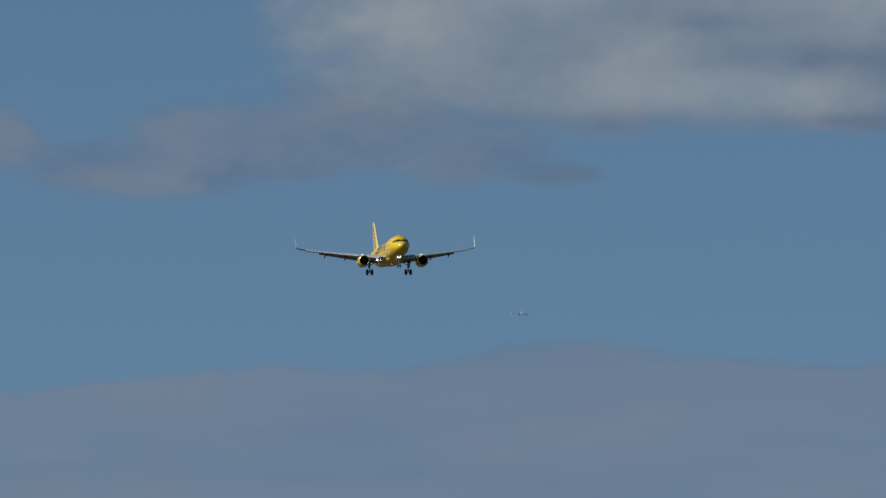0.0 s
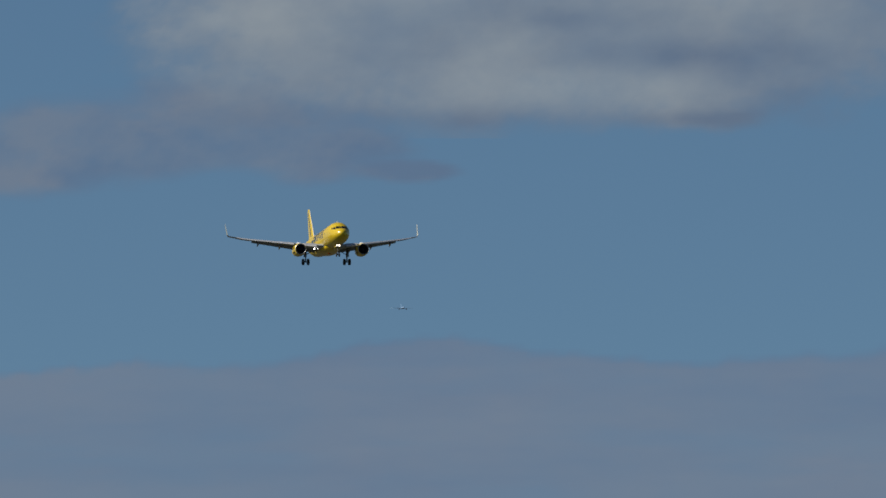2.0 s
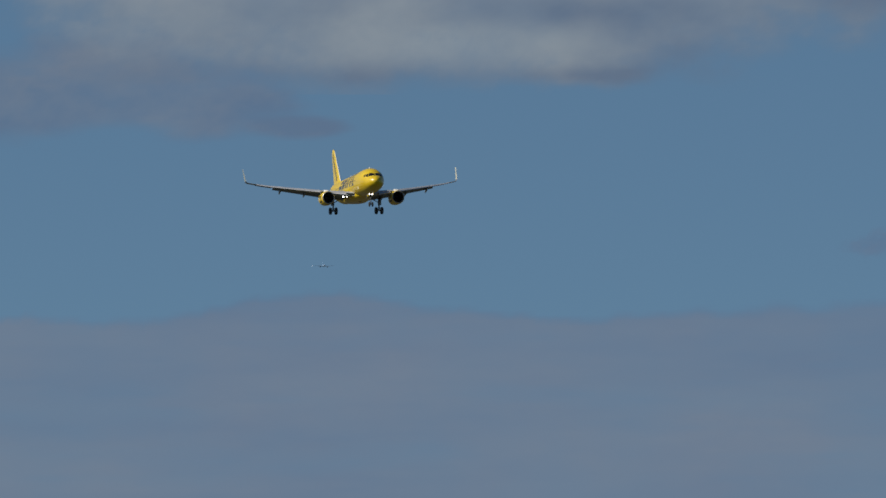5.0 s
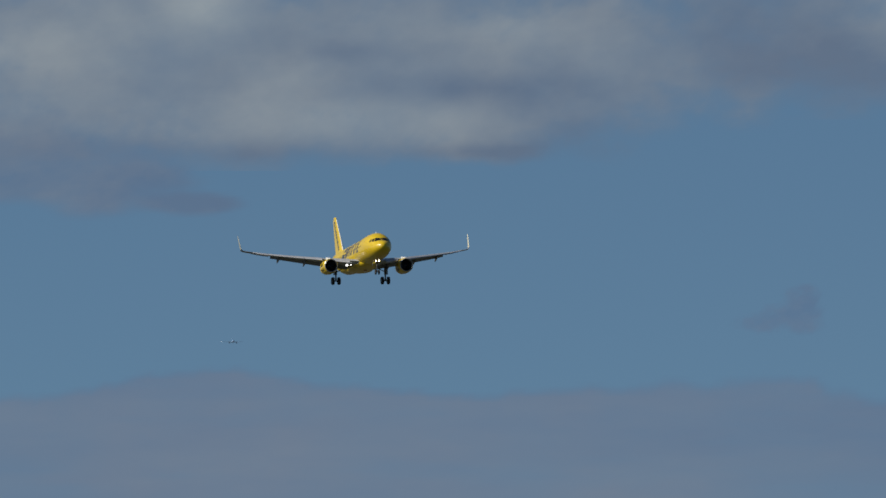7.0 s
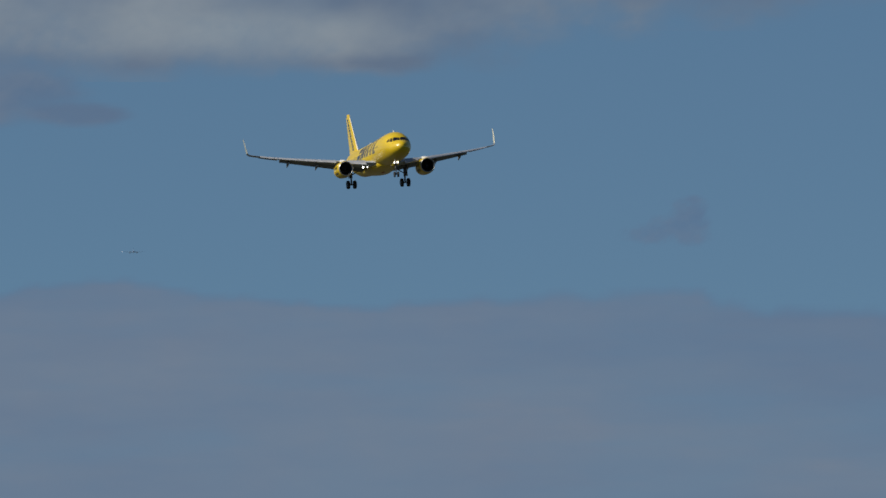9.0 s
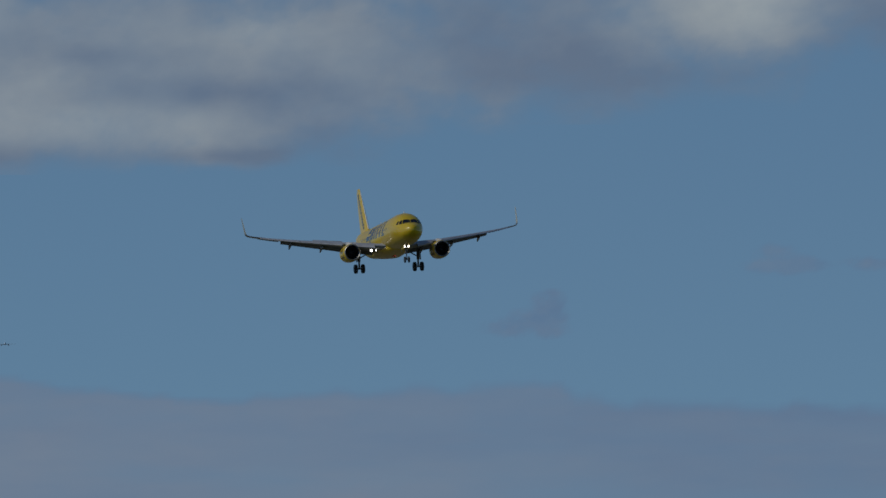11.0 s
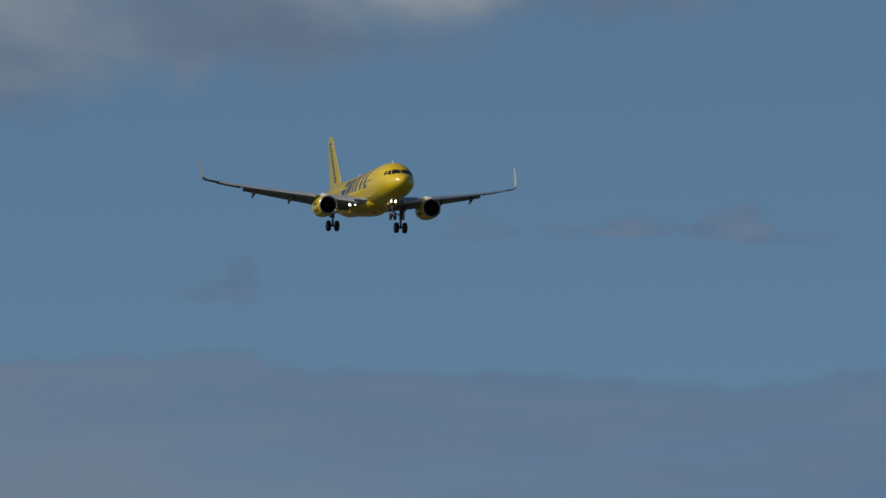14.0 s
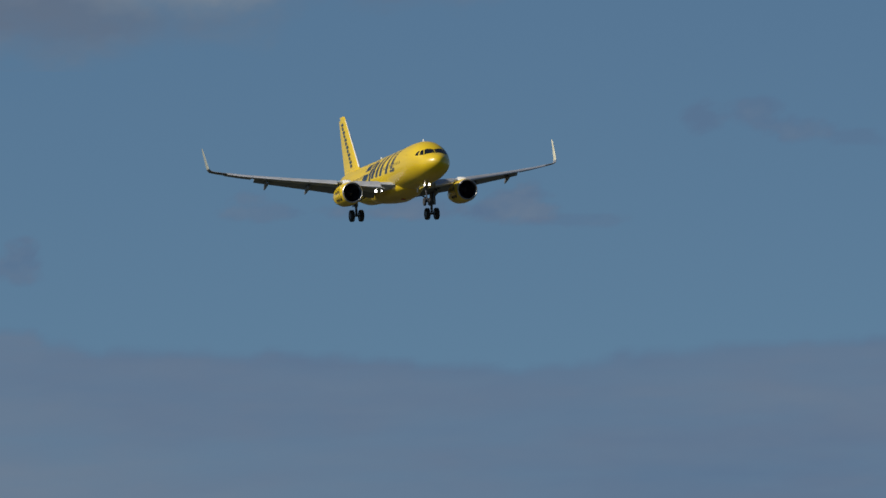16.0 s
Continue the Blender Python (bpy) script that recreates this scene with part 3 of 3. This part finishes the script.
    # aerials and beacons
    for s, h in ((4.9, 0.33), (21.0, 0.33)):
        part("blade_aerial", slab([(X(s), 0, 1.95), (X(s + 0.5), 0, 1.95), (X(s + 0.55), 0, 2.08 + h), (X(s + 0.25), 0, 2.08 + h)], 0.06), WHITE, hull, "white blade aerial")
    part("belly_aerial", slab([(X(8.2), 0, -2.0), (X(8.55), 0, -2.0), (X(8.6), 0, -2.4), (X(8.4), 0, -2.4)], 0.05), WHITE, hull)
    # turning beacon under the belly: a dark red drum with a slot, and a lit core within
    socket = part("beacon_socket", spin([(0.06, 0.29), (-0.01, 0.27), (-0.03, 0.10)], (X(13.9), 0, -2.44), axis="z", n=20, caps=True), GEAR_GREY, plane)
    shell = spin([(0.0, 0.22), (-0.01, 0.24), (-0.09, 0.23), (-0.12, 0.10)], (0, 0, 0), axis="z", n=40, caps=True)
    slot = [f for f in shell.faces if abs(f.normal.z) < 0.6 and -0.10 < f.calc_center_median().z < -0.007
            and abs(math.atan2(f.calc_center_median().y, f.calc_center_median().x) - radians(-13.5)) < radians(9.1)]
    bmesh.ops.delete(shell, geom=slot, context="FACES")
    drum = part("red_beacon", shell, RED_LENS, socket, "red belly beacon with one lit slot")
    drum.data.materials.append(RED_LAMP)
    core = spin([(-0.005, 0.04), (-0.10, 0.04)], (0, 0, 0), axis="z", n=12, caps=True)
    for f in core.faces:
        f.material_index = 1
    core.from_mesh(drum.data)
    core.to_mesh(drum.data)
    drum.matrix_basis = Matrix.Translation((X(13.9), 0, -2.45))
    BEACONS.append(drum)
    for side in (-1, 1):
        build_wing(plane, side)
        build_engine(plane, side)
        build_stabiliser(plane, side)
        build_main_gear(plane, side)
    build_fin(plane)
    build_nose_gear(plane)
    return plane


# ---------------------------------------------------------------- far aircraft
FAR_DIST = 4650.0


def build_far_aircraft():
    """A small aircraft far off, in its own space: x forward, y to port, z up; span about 8.5 m."""
    plane = tagged(new("far_aircraft"), "tiny white aircraft far off in the blue gap", "airplane")
    rings = [[(x, r * math.cos(q), z + r * math.sin(q)) for q in [2 * math.pi * i / 16 for i in range(16)]]
             for x, r, z in ((4.4, 0.04, -0.1), (4.1, 0.24, -0.05), (3.2, 0.38, 0), (-1.5, 0.40, 0), (-3.2, 0.25, 0.12), (-4.4, 0.07, 0.25))]
    part("fuselage", loft(rings), FAR_HAZED_WHITE, plane)
    for side in (-1, 1):
        wing = []
        for y, x, c, z in ((0.3, 1.2, 1.5, -0.3), (1.6, 0.5, 0.9, -0.18), (4.4, -1.0, 0.25, 0.1)):
            wing.append([(x, side * y, z), (x - c * 0.4, side * y, z + 0.08 * c), (x - c, side * y, z), (x - c * 0.4, side * y, z - 0.06 * c)])
        part("wing", loft(wing), FAR_HAZED_DARK, plane)
        part("engine", spin([(0.6, 0.2), (0.4, 0.27), (-0.3, 0.25), (-0.6, 0.15)], (0.9, side * 1.45, -0.55), n=16, caps=True), FAR_HAZED_DARK, plane)
        tail = [[(x, side * y, z), (x - c * 0.4, side * y, z + 0.05), (x - c, side * y, z), (x - c * 0.4, side * y, z - 0.05)] for y, x, c, z in ((0.1, -3.3, 0.9, 0.2), (1.5, -4.1, 0.4, 0.35))]
        part("tailplane", loft(tail), FAR_HAZED_WHITE, plane)
    fin = [[(x, 0, z), (x - c * 0.4, 0.05, z), (x - c, 0, z), (x - c * 0.4, -0.05, z)] for z, x, c in ((0.2, -2.9, 1.3), (1.8, -4.0, 0.6))]
    part("fin", loft(fin), FAR_HAZED_WHITE, plane)
    part("wingtip_lamp", spin([(-0.15, 0.05), (0.0, 0.10), (0.15, 0.05)], (-1.1, -4.5, 0.1), n=12, caps=True), FAR_LAMP, plane, "bright wingtip lamp")
    return plane


# ---------------------------------------------------------------- clouds
# Places in the sky run east (x) and up (y) in steps of a 20408th of a radian.
ARC = 20408.0
CLOUD_DIST = 4850.0


def sky_place(x, y, dist):
    a, e = x / ARC, y / ARC
    return EYE + Vector((math.sin(a) * math.cos(e), math.cos(a) * math.cos(e), math.sin(e))) * dist


def rough(x, y, size, seed, octaves=5, smooth=0.9):
    return noise.fractal(Vector((x / size, y / size, seed * 7.31)), smooth, 2.0, octaves)


def cloud_sheet(name, box, step, density, relief, material, label, lit=None, place=None, kinds=None):
    """A cloud: a puffed sheet, cut to its outline, whose density thins towards the edges; kinds(x, y) names the part that a place belongs to."""
    x0, x1, y0, y1 = box
    nx, ny = int((x1 - x0) / step), int((y1 - y0) / step)
    place = place or (lambda x, y, puff: sky_place(x, y, CLOUD_DIST + 0.8 * CLOUD_DIST / ARC * (y - (y0 + y1) / 2) - puff))
    value = [[density(x0 + i * step, y0 + j * step) for i in range(nx + 1)] for j in range(ny + 1)]
    # each unbroken patch of one kind is a part; scraps of a patch go to the body
    member, kind = {}, {}
    if kinds:
        kind = {(i, j): kinds(x0 + i * step, y0 + j * step) for j in range(ny) for i in range(nx)
                if max(value[b][a] for a, b in ((i, j), (i + 1, j), (i + 1, j + 1), (i, j + 1))) > 0}
    count = 0
    for cell in kind:
        if cell in member:
            continue
        count += 1
        heap, patch = [cell], [cell]
        member[cell] = (kind[cell], count)
        while heap:
            i, j = heap.pop()
            for other in ((i + 1, j), (i - 1, j), (i, j + 1), (i, j - 1)):
                if other not in member and kind.get(other) == kind[cell]:
                    member[other] = (kind[cell], count)
                    heap.append(other)
                    patch.append(other)
        if len(patch) < 90:
            for other in patch:
                member[other] = ("body", 0)
    largest = [tag for tag in member.values() if tag[0] == "body" and tag[1]]
    trunk = max(set(largest), key=largest.count) if largest else ("body", 0)
    member = {cell: trunk if tag == ("body", 0) else tag for cell, tag in member.items()}
    pieces = {}
    for j in range(ny):
        for i in range(nx):
            ring = ((i, j), (i + 1, j), (i + 1, j + 1), (i, j + 1))
            if max(value[b][a] for a, b in ring) <= 0:
                continue
            index, points, thick, light, faces = pieces.setdefault(member.get((i, j), (name, 0)), ({}, [], [], [], []))
            ids = []
            for a, b in ring:
                if (a, b) not in index:
                    x, y, d = x0 + a * step, y0 + b * step, max(0.0, value[b][a])
                    index[(a, b)] = len(points)
                    points.append(place(x, y, relief(x, y, d)))
                    thick.append(d)
                    light.append(max(0.0, min(1.0, (lit(x, y) if lit else 0.75) * (0.3 + 0.7 * d))))
                ids.append(index[(a, b)])
            faces.append(ids)
    whole = new(name) if kinds else None
    for (title, _), (index, points, thick, light, faces) in pieces.items():
        me = bpy.data.meshes.new(title)
        me.from_pydata(points, [], faces)
        for layer, values in (("fullness", thick), ("lightness", light)):
            me.attributes.new(layer, "FLOAT", "POINT").data.foreach_set("value", values)
        me.polygons.foreach_set("use_smooth", [True] * len(me.polygons))
        me.materials.append(material)
        me.update()
        ob = new(title, me)
        ob.parent = whole
    return tagged(whole or ob, label, "cloud")


def lobes(x, y, table):
    """The fullest of some soft lobes (x, y, half width, half height, weight)."""
    return math.log(sum(math.exp(4 * max(-6, w * (1 - ((x - a) / rx) ** 2 - ((y - b) / ry) ** 2))) for a, b, rx, ry, w in table)) / 4


def soft(d, wide):
    d = max(0.0, min(1.0, d / wide))
    return d * d * (3 - 2 * d)


def puffs(size, high, seed):
    """Relief of a cloud's face, fuller where it is denser."""
    def relief(x, y, d):
        return high * (d + 0.8 * d * rough(x, y * 1.3, size, seed, 3))
    return relief


def lights(table, base, size, seed, rugged):
    """How much sun is painted on each place of a cloud's face: broad noise, with its lit swells and its shaded folds.
    """
    def lit(x, y):
        v = base + rugged * rough(x * 0.55, y, size, seed, 6, 0.6)
        return v + sum(w * math.exp(-((x - a) / rx) ** 2 - ((y - b) / ry) ** 2) for a, b, rx, ry, w in table)
    return lit


# painted swells and folds: x, y, half width, half height, brighter or darker
MAIN_LIGHT = [(2362, 1668, 75, 50, 0.62), (2060, 1593, 90, 45, 0.24), (2200, 1630, 110, 60, 0.13), (2507, 1540, 80, 45, 0.13), (2590, 1470, 155, 34, 0.16), (2340, 1500, 150, 40, 0.09),
              (2627, 1590, 110, 24, -0.27), (2820, 1526, 230, 32, -0.43), (2500, 1600, 60, 50, -0.11), (2900, 1634, 110, 30, 0.16), (3025, 1555, 90, 50, -0.15), (3330, 1540, 90, 40, -0.16), (3085, 1606, 80, 34, 0.09), (2860, 1414, 110, 18, -0.26),
              (2450, 1408, 900, 26, -0.3), (3300, 1580, 150, 70, -0.15), (3250, 1650, 150, 60, -0.1), (3420, 1620, 240, 130, -0.3), (3010, 1450, 120, 60, -0.22)]
EAST_LIGHT = [(3805, 1712, 150, 82, 0.66), (3690, 1630, 170, 55, 0.15), (4120, 1665, 190, 110, -0.41), (3480, 1590, 200, 120, -0.25), (3790, 1556, 300, 26, -0.22)]
SHELF_LIGHT = [(1595, 1300, 80, 28, 1.1), (1620, 1398, 75, 25, 0.9), (1390, 1392, 50, 35, 0.8), (1480, 1350, 70, 40, -0.5), (1780, 1310, 90, 25, -0.4), (2000, 1360, 260, 40, 0.15), (2330, 1330, 120, 30, -0.7)]
MAIN_LOBES = [(2540, 1562, 720, 188, 1.0), (2180, 1625, 420, 240, 1.0), (2960, 1582, 480, 180, 1.0), (3250, 1595, 240, 92, 0.9), (3300, 1700, 330, 110, 0.9), (2480, 1452, 270, 72, 0.9), (2870, 1416, 130, 28, 0.95), (2700, 1850, 900, 200, 1.0)]
SHELF_LOBES = [(2330, 1322, 120, 20, 0.8), (2140, 1345, 150, 62, 1.0), (1950, 1368, 380, 76, 1.0), (2000, 1425, 300, 80, 0.8), (1800, 1400, 260, 80, 0.9), (1600, 1330, 220, 66, 1.0), (1380, 1388, 84, 62, 1.0), (1250, 1350, 130, 70, 0.9)]
EAST_LOBES = [(3760, 1690, 350, 152, 1.0), (3420, 1600, 240, 150, 0.8), (3580, 1590, 170, 105, 0.8), (3620, 1545, 200, 60, 0.4), (4140, 1684, 222, 118, 1.0), (3800, 1850, 480, 150, 1.0)]


def swells(table, level):
    """Which part of a cloud a place belongs to, by its broad painted light."""
    def kind(x, y):
        v = sum(w * math.exp(-((x - a) / rx) ** 2 - ((y - b) / ry) ** 2) for a, b, rx, ry, w in table)
        return "lit_swell" if v > level else "shaded_fold" if v < -level else "body"
    return kind


def build_clouds():
    cloud_sheet("cloud", (1700, 3600, 1380, 1950), 7, lambda x, y: soft(lobes(x, y, MAIN_LOBES) + 0.5 * rough(x * 0.6, y, 150, 1, 6, 0.7), 0.95),
                puffs(230, 9, 2), CUMULUS, "large grey-white cumulus bank with soft lit patches", lights(MAIN_LIGHT, 0.42, 190, 41, 0.19), kinds=swells(MAIN_LIGHT, 0.10))
    cloud_sheet("cloud", (1100, 2480, 1240, 1520), 7, lambda x, y: soft(lobes(x, y, SHELF_LOBES) + 0.6 * rough(x * 0.4, y, 110, 3), 0.9),
                puffs(180, 4, 4), SHELF, "flat grey cloud shelf below the cumulus bank", lights(SHELF_LIGHT, 0.50, 100, 42, 0.6), kinds=swells(SHELF_LIGHT, 0.3))
    cloud_sheet("cloud", (3250, 4420, 1470, 1950), 7, lambda x, y: soft(lobes(x, y, EAST_LOBES) + 0.45 * rough(x * 0.6, y, 130, 5, 6, 0.7), 1.1),
                puffs(220, 9, 6), CUMULUS, "grey cumulus with one bright lit patch", lights(EAST_LIGHT, 0.34, 170, 43, 0.17), kinds=swells(EAST_LIGHT, 0.12))

    crest = [  # the bank's uneven top
        (1100, 925), (1368, 940), (1568, 964), (1768, 987), (1868, 990), (1980, 983), (2080, 988), (2170, 1000), (2253, 1018), (2340, 1030), (2420, 1038), (2520, 1024), (2620, 1009), (2720, 998), (2860, 992),
        (2990, 1003), (3110, 1006), (3210, 1016), (3420, 1021), (3490, 1003), (3571, 984), (3740, 984), (3950, 980), (4190, 970), (4290, 960), (4400, 968), (4540, 985), (4690, 998), (4840, 1008), (5200, 1016)]

    def bank_edge(x):
        for (a, u), (b, v) in zip(crest, crest[1:]):
            if x <= b:
                f = max(0.0, (x - a) / (b - a))
                return u + (v - u) * f * f * (3 - 2 * f) + 9 * rough(x, 0, 70, 61, 4)
        return 1016

    def low_bank(x, y):
        edge = bank_edge(x)
        full = (edge - y) / (17 + 9 * max(0, min(1, (x - 2500) / 900))) + 0.40 * rough(x * 0.35, y, 70, 7, 6)
        fade = 1 - 0.10 * max(0, min(1, (x - 2600) / 1600))
        streaks = 0.20 * rough(x * 0.12, y, 60, 8) + 0.08 * rough(x * 0.10, y, 22, 9, 4)
        return soft(full, 1.0) * max(0, min(1, fade + streaks))

    broad = lights([], 0.95, 150, 44, 0.32)

    # painted tone of the bank: its crest set apart, darker eastwards and low down
    def bank_light(x, y):
        return broad(x * 0.28, y) + (0.25 - 0.97 * max(0, min(1, (x - 1950) / 300))) * math.exp(-max(0, bank_edge(x) - y + 6) / 26) - 0.50 * max(0, min(1, (x - 2900) / 1500)) - 0.12 * max(0, min(1, (860 - y) / 150))
    cloud_sheet("cloud_bank", (1100, 5200, 500, 1080), 10, low_bank, puffs(300, 3, 9), STRATUS, "long low bank of thin grey stratus", bank_light,
                kinds=lambda x, y: "crest" if y > bank_edge(x) - 60 else "body")

    small = [  # soft lobes (x, y, half width, half height, weight); seed, strength, label
        ([(3426, 1150, 42, 30, 1.0), (3395, 1117, 88, 31, 1.0), (3360, 1112, 48, 20, 0.8)], 11, 0.85, "small ragged grey cloud alone in the blue"),
        ([(4305, 1240, 74, 46, 1.0), (4285, 1222, 92, 24, 0.8)], 12, 0.88, "small ragged grey cloud with thin tails"),
        ([(4130, 1232, 62, 24, 1.0), (4050, 1222, 100, 16, 0.8), (4190, 1226, 60, 14, 0.6)], 13, 0.75, "thin grey cloud streak"),
        ([(3850, 1222, 80, 20, 1.0), (3825, 1246, 46, 16, 0.8)], 18, 0.6, "faint grey wisp of cloud"),
        ([(4430, 1208, 110, 13, 1.0)], 14, 0.45, "faint thin cloud streak"),
        ([(4640, 1392, 50, 34, 1.0), (4730, 1398, 60, 36, 1.0), (4800, 1372, 90, 24, 0.8)], 15, 0.7, "faint grey wisp of cloud"),
        ([(4915, 1355, 80, 20, 1.0)], 16, 0.5, "faint grey wisp of cloud"),
        ([(4690, 1712, 140, 42, 1.0)], 17, 0.8, "small grey cloud scrap"),
    ]
    for table, seed, full, label in small:
        x0, x1 = min(q[0] - 1.6 * q[2] for q in table), max(q[0] + 1.6 * q[2] for q in table)
        y0, y1 = min(q[1] - 1.6 * q[3] for q in table), max(q[1] + 1.6 * q[3] for q in table)
        cloud_sheet("cloud_scrap", (x0, x1, y0, y1), 5, lambda px, py: full * soft(lobes(px, py, table) + 0.6 * rough(px * 0.6, py, 50, seed, 6, 0.6), 0.9),
                    puffs(90, 1.5, seed + 20), STRATUS, label, lights([(4310, 1240, 60, 24, 0.5)], 0.38 if table[0][0] < 4500 else 0.05, 60, seed + 50, 0.6))

    # the cloud overhead, between the sun and part of the approach
    high = 520.0
    off = sun_way * ((high - 90) / sun_way.z)

    def overhead(x, y):
        d = soft(1 - ((x - 220 - off.x) / 330) ** 2 - ((y - OVER_Y - off.y) / OVER_HALF) ** 2, 0.75)
        return d * 0.80
    mx, my = 220 + off.x, OVER_Y + off.y
    cloud_sheet("cloud", (mx - 345, mx + 345, my - OVER_HALF - 15, my + OVER_HALF + 15), 12, overhead, lambda x, y, d: 40 * d * (1 + 0.6 * rough(x, y, 120, 31)), OVERHEAD,
                "grey cumulus drifting overhead, its shadow crossing the approach", place=lambda x, y, puff: Vector((x, y, high - puff)))


OVER_Y, OVER_HALF = 1360.0, 172.0


# ---------------------------------------------------------------- ground
def build_ground():
    bm = bmesh.new()
    n, half = 60, 6000.0
    rows = [[bm.verts.new((-half + 2 * half * i / n, -half + 2 * half * j / n, 0)) for i in range(n + 1)] for j in range(n + 1)]
    for j in range(n):
        for i in range(n):
            bm.faces.new((rows[j][i], rows[j][i + 1], rows[j + 1][i + 1], rows[j + 1][i]))
    tagged(part("ground", bm, grass_material()), "flat airfield grass reaching to the horizon", "ground", kind="structure")


build_ground()
airliner = build_airliner()
far_aircraft = build_far_aircraft()
build_clouds()


# ---------------------------------------------------------------- what moves
def attitude(east, north, up, turn, nose, bank):
    """A pose for an aircraft that flies south: turn is its heading east of south, nose its pitch up, bank its port wing up."""
    a, p, b = radians(turn), radians(nose), radians(bank)
    fwd = Vector((math.sin(a) * math.cos(p), -math.cos(a) * math.cos(p), math.sin(p)))
    port = Vector((0, 0, 1)).cross(fwd).normalized()
    top = fwd.cross(port)
    port, top = port * math.cos(b) + top * math.sin(b), top * math.cos(b) - port * math.sin(b)
    m = Matrix((fwd, port, top)).transposed().to_4x4()
    m.translation = (east, north, up)
    return m


def motions():
    # seconds, east, north, height, heading, nose-up pitch, bank (metres, degrees)
    walk(airliner, [(t, attitude(e, n, z, h, p, b)) for t, e, n, z, h, p, b in [
        (0, 224.5, 2221.0, 131.04, 3.08, 2.65, 0.79), (0.5, 224.4, 2184.3, 129.43, 3.13, 3.06, 0.76),
        (1, 224.4, 2147.8, 127.75, 3.15, 3.27, 0.98), (1.5, 224.3, 2111.4, 125.99, 3.35, 3.16, 1.03),
        (2, 224.3, 2075.1, 124.20, 3.44, 3.00, 0.53), (2.5, 224.2, 2038.8, 122.37, 3.48, 2.69, 0.30),
        (3, 224.2, 2002.7, 120.53, 3.74, 2.24, 0.11), (3.5, 224.1, 1966.7, 118.68, 4.00, 1.93, 0.15),
        (4, 224.0, 1930.8, 116.84, 4.02, 1.77, 0.59), (4.5, 224.0, 1895.0, 115.00, 4.05, 1.70, 0.96),
        (5, 223.9, 1859.3, 113.18, 4.08, 1.72, 1.25), (5.5, 223.9, 1823.7, 111.37, 4.11, 1.85, 1.44),
        (6, 223.8, 1788.1, 109.57, 4.10, 2.07, 1.52), (6.5, 223.8, 1752.8, 107.80, 4.06, 2.41, 1.45),
        (7, 223.7, 1717.4, 106.05, 3.97, 2.84, 1.25), (7.5, 223.6, 1682.2, 104.30, 3.88, 3.00, 1.75),
        (8, 223.6, 1647.1, 102.58, 3.65, 2.90, 2.24), (8.5, 223.5, 1612.1, 100.86, 3.49, 2.74, 2.68),
        (9, 223.5, 1577.1, 99.13, 3.27, 2.63, 3.15), (9.5, 223.4, 1542.3, 97.42, 2.91, 2.40, 3.43),
        (10, 223.4, 1507.6, 95.69, 2.41, 2.05, 3.51), (10.5, 223.3, 1473.0, 93.96, 1.90, 1.69, 3.40),
        (11, 223.2, 1438.4, 92.21, 1.52, 1.41, 3.07), (11.5, 223.2, 1403.9, 90.43, 1.40, 1.32, 2.52),
        (12, 223.1, 1369.5, 88.61, 1.54, 1.42, 1.76), (12.5, 223.1, 1335.3, 86.76, 1.57, 1.74, 1.10),
        (13, 223.0, 1301.1, 84.86, 1.82, 1.75, 0.34), (13.5, 223.0, 1267.0, 82.92, 2.23, 1.62, -0.67),
        (14, 222.9, 1232.9, 80.91, 2.65, 1.80, -0.88), (14.5, 222.8, 1199.1, 78.84, 3.06, 2.07, -0.45),
        (15, 222.8, 1165.2, 76.71, 3.30, 2.28, 0.61), (15.5, 222.7, 1131.5, 74.50, 3.26, 2.50, 1.86),
        (16, 222.7, 1097.8, 72.23, 3.06, 2.55, 2.42),
    ]])
    # the beacon turns eleven times in twelve seconds
    for drum in BEACONS:
        walk(drum, [(k * 16 / 112, pose(*drum.matrix_basis.translation, 0, 0, 360 * k * 16 / 112 * 11 / 12)) for k in range(113)])
    # the starboard spoilers lift in the roll and lie down again
    for plate, hinge, axis in SPOILERS:
        walk(plate, [(t, Matrix.Translation(hinge) @ Matrix.Rotation(radians(lifted), 4, axis)) for t, lifted in
                     [(0, 0), (10.2, 0), (10.9, -38), (11.5, -38), (11.75, 0), (16, 0)]])
    # seconds, place in the sky (x, y), heading
    rows = []
    for t, x, y, turn in [(0, 2293, 1075, 2), (2, 2333, 1080, 1), (3.5, 2363, 1077, 0), (7, 2418, 1078, -3), (9, 2442, 1080, -6), (16, 2520, 1082, -10)]:
        at = sky_place(x, y, FAR_DIST)
        rows.append((t, attitude(at.x, at.y, at.z, turn, 1.0, 0.0)))
    walk(far_aircraft, rows)


motions()
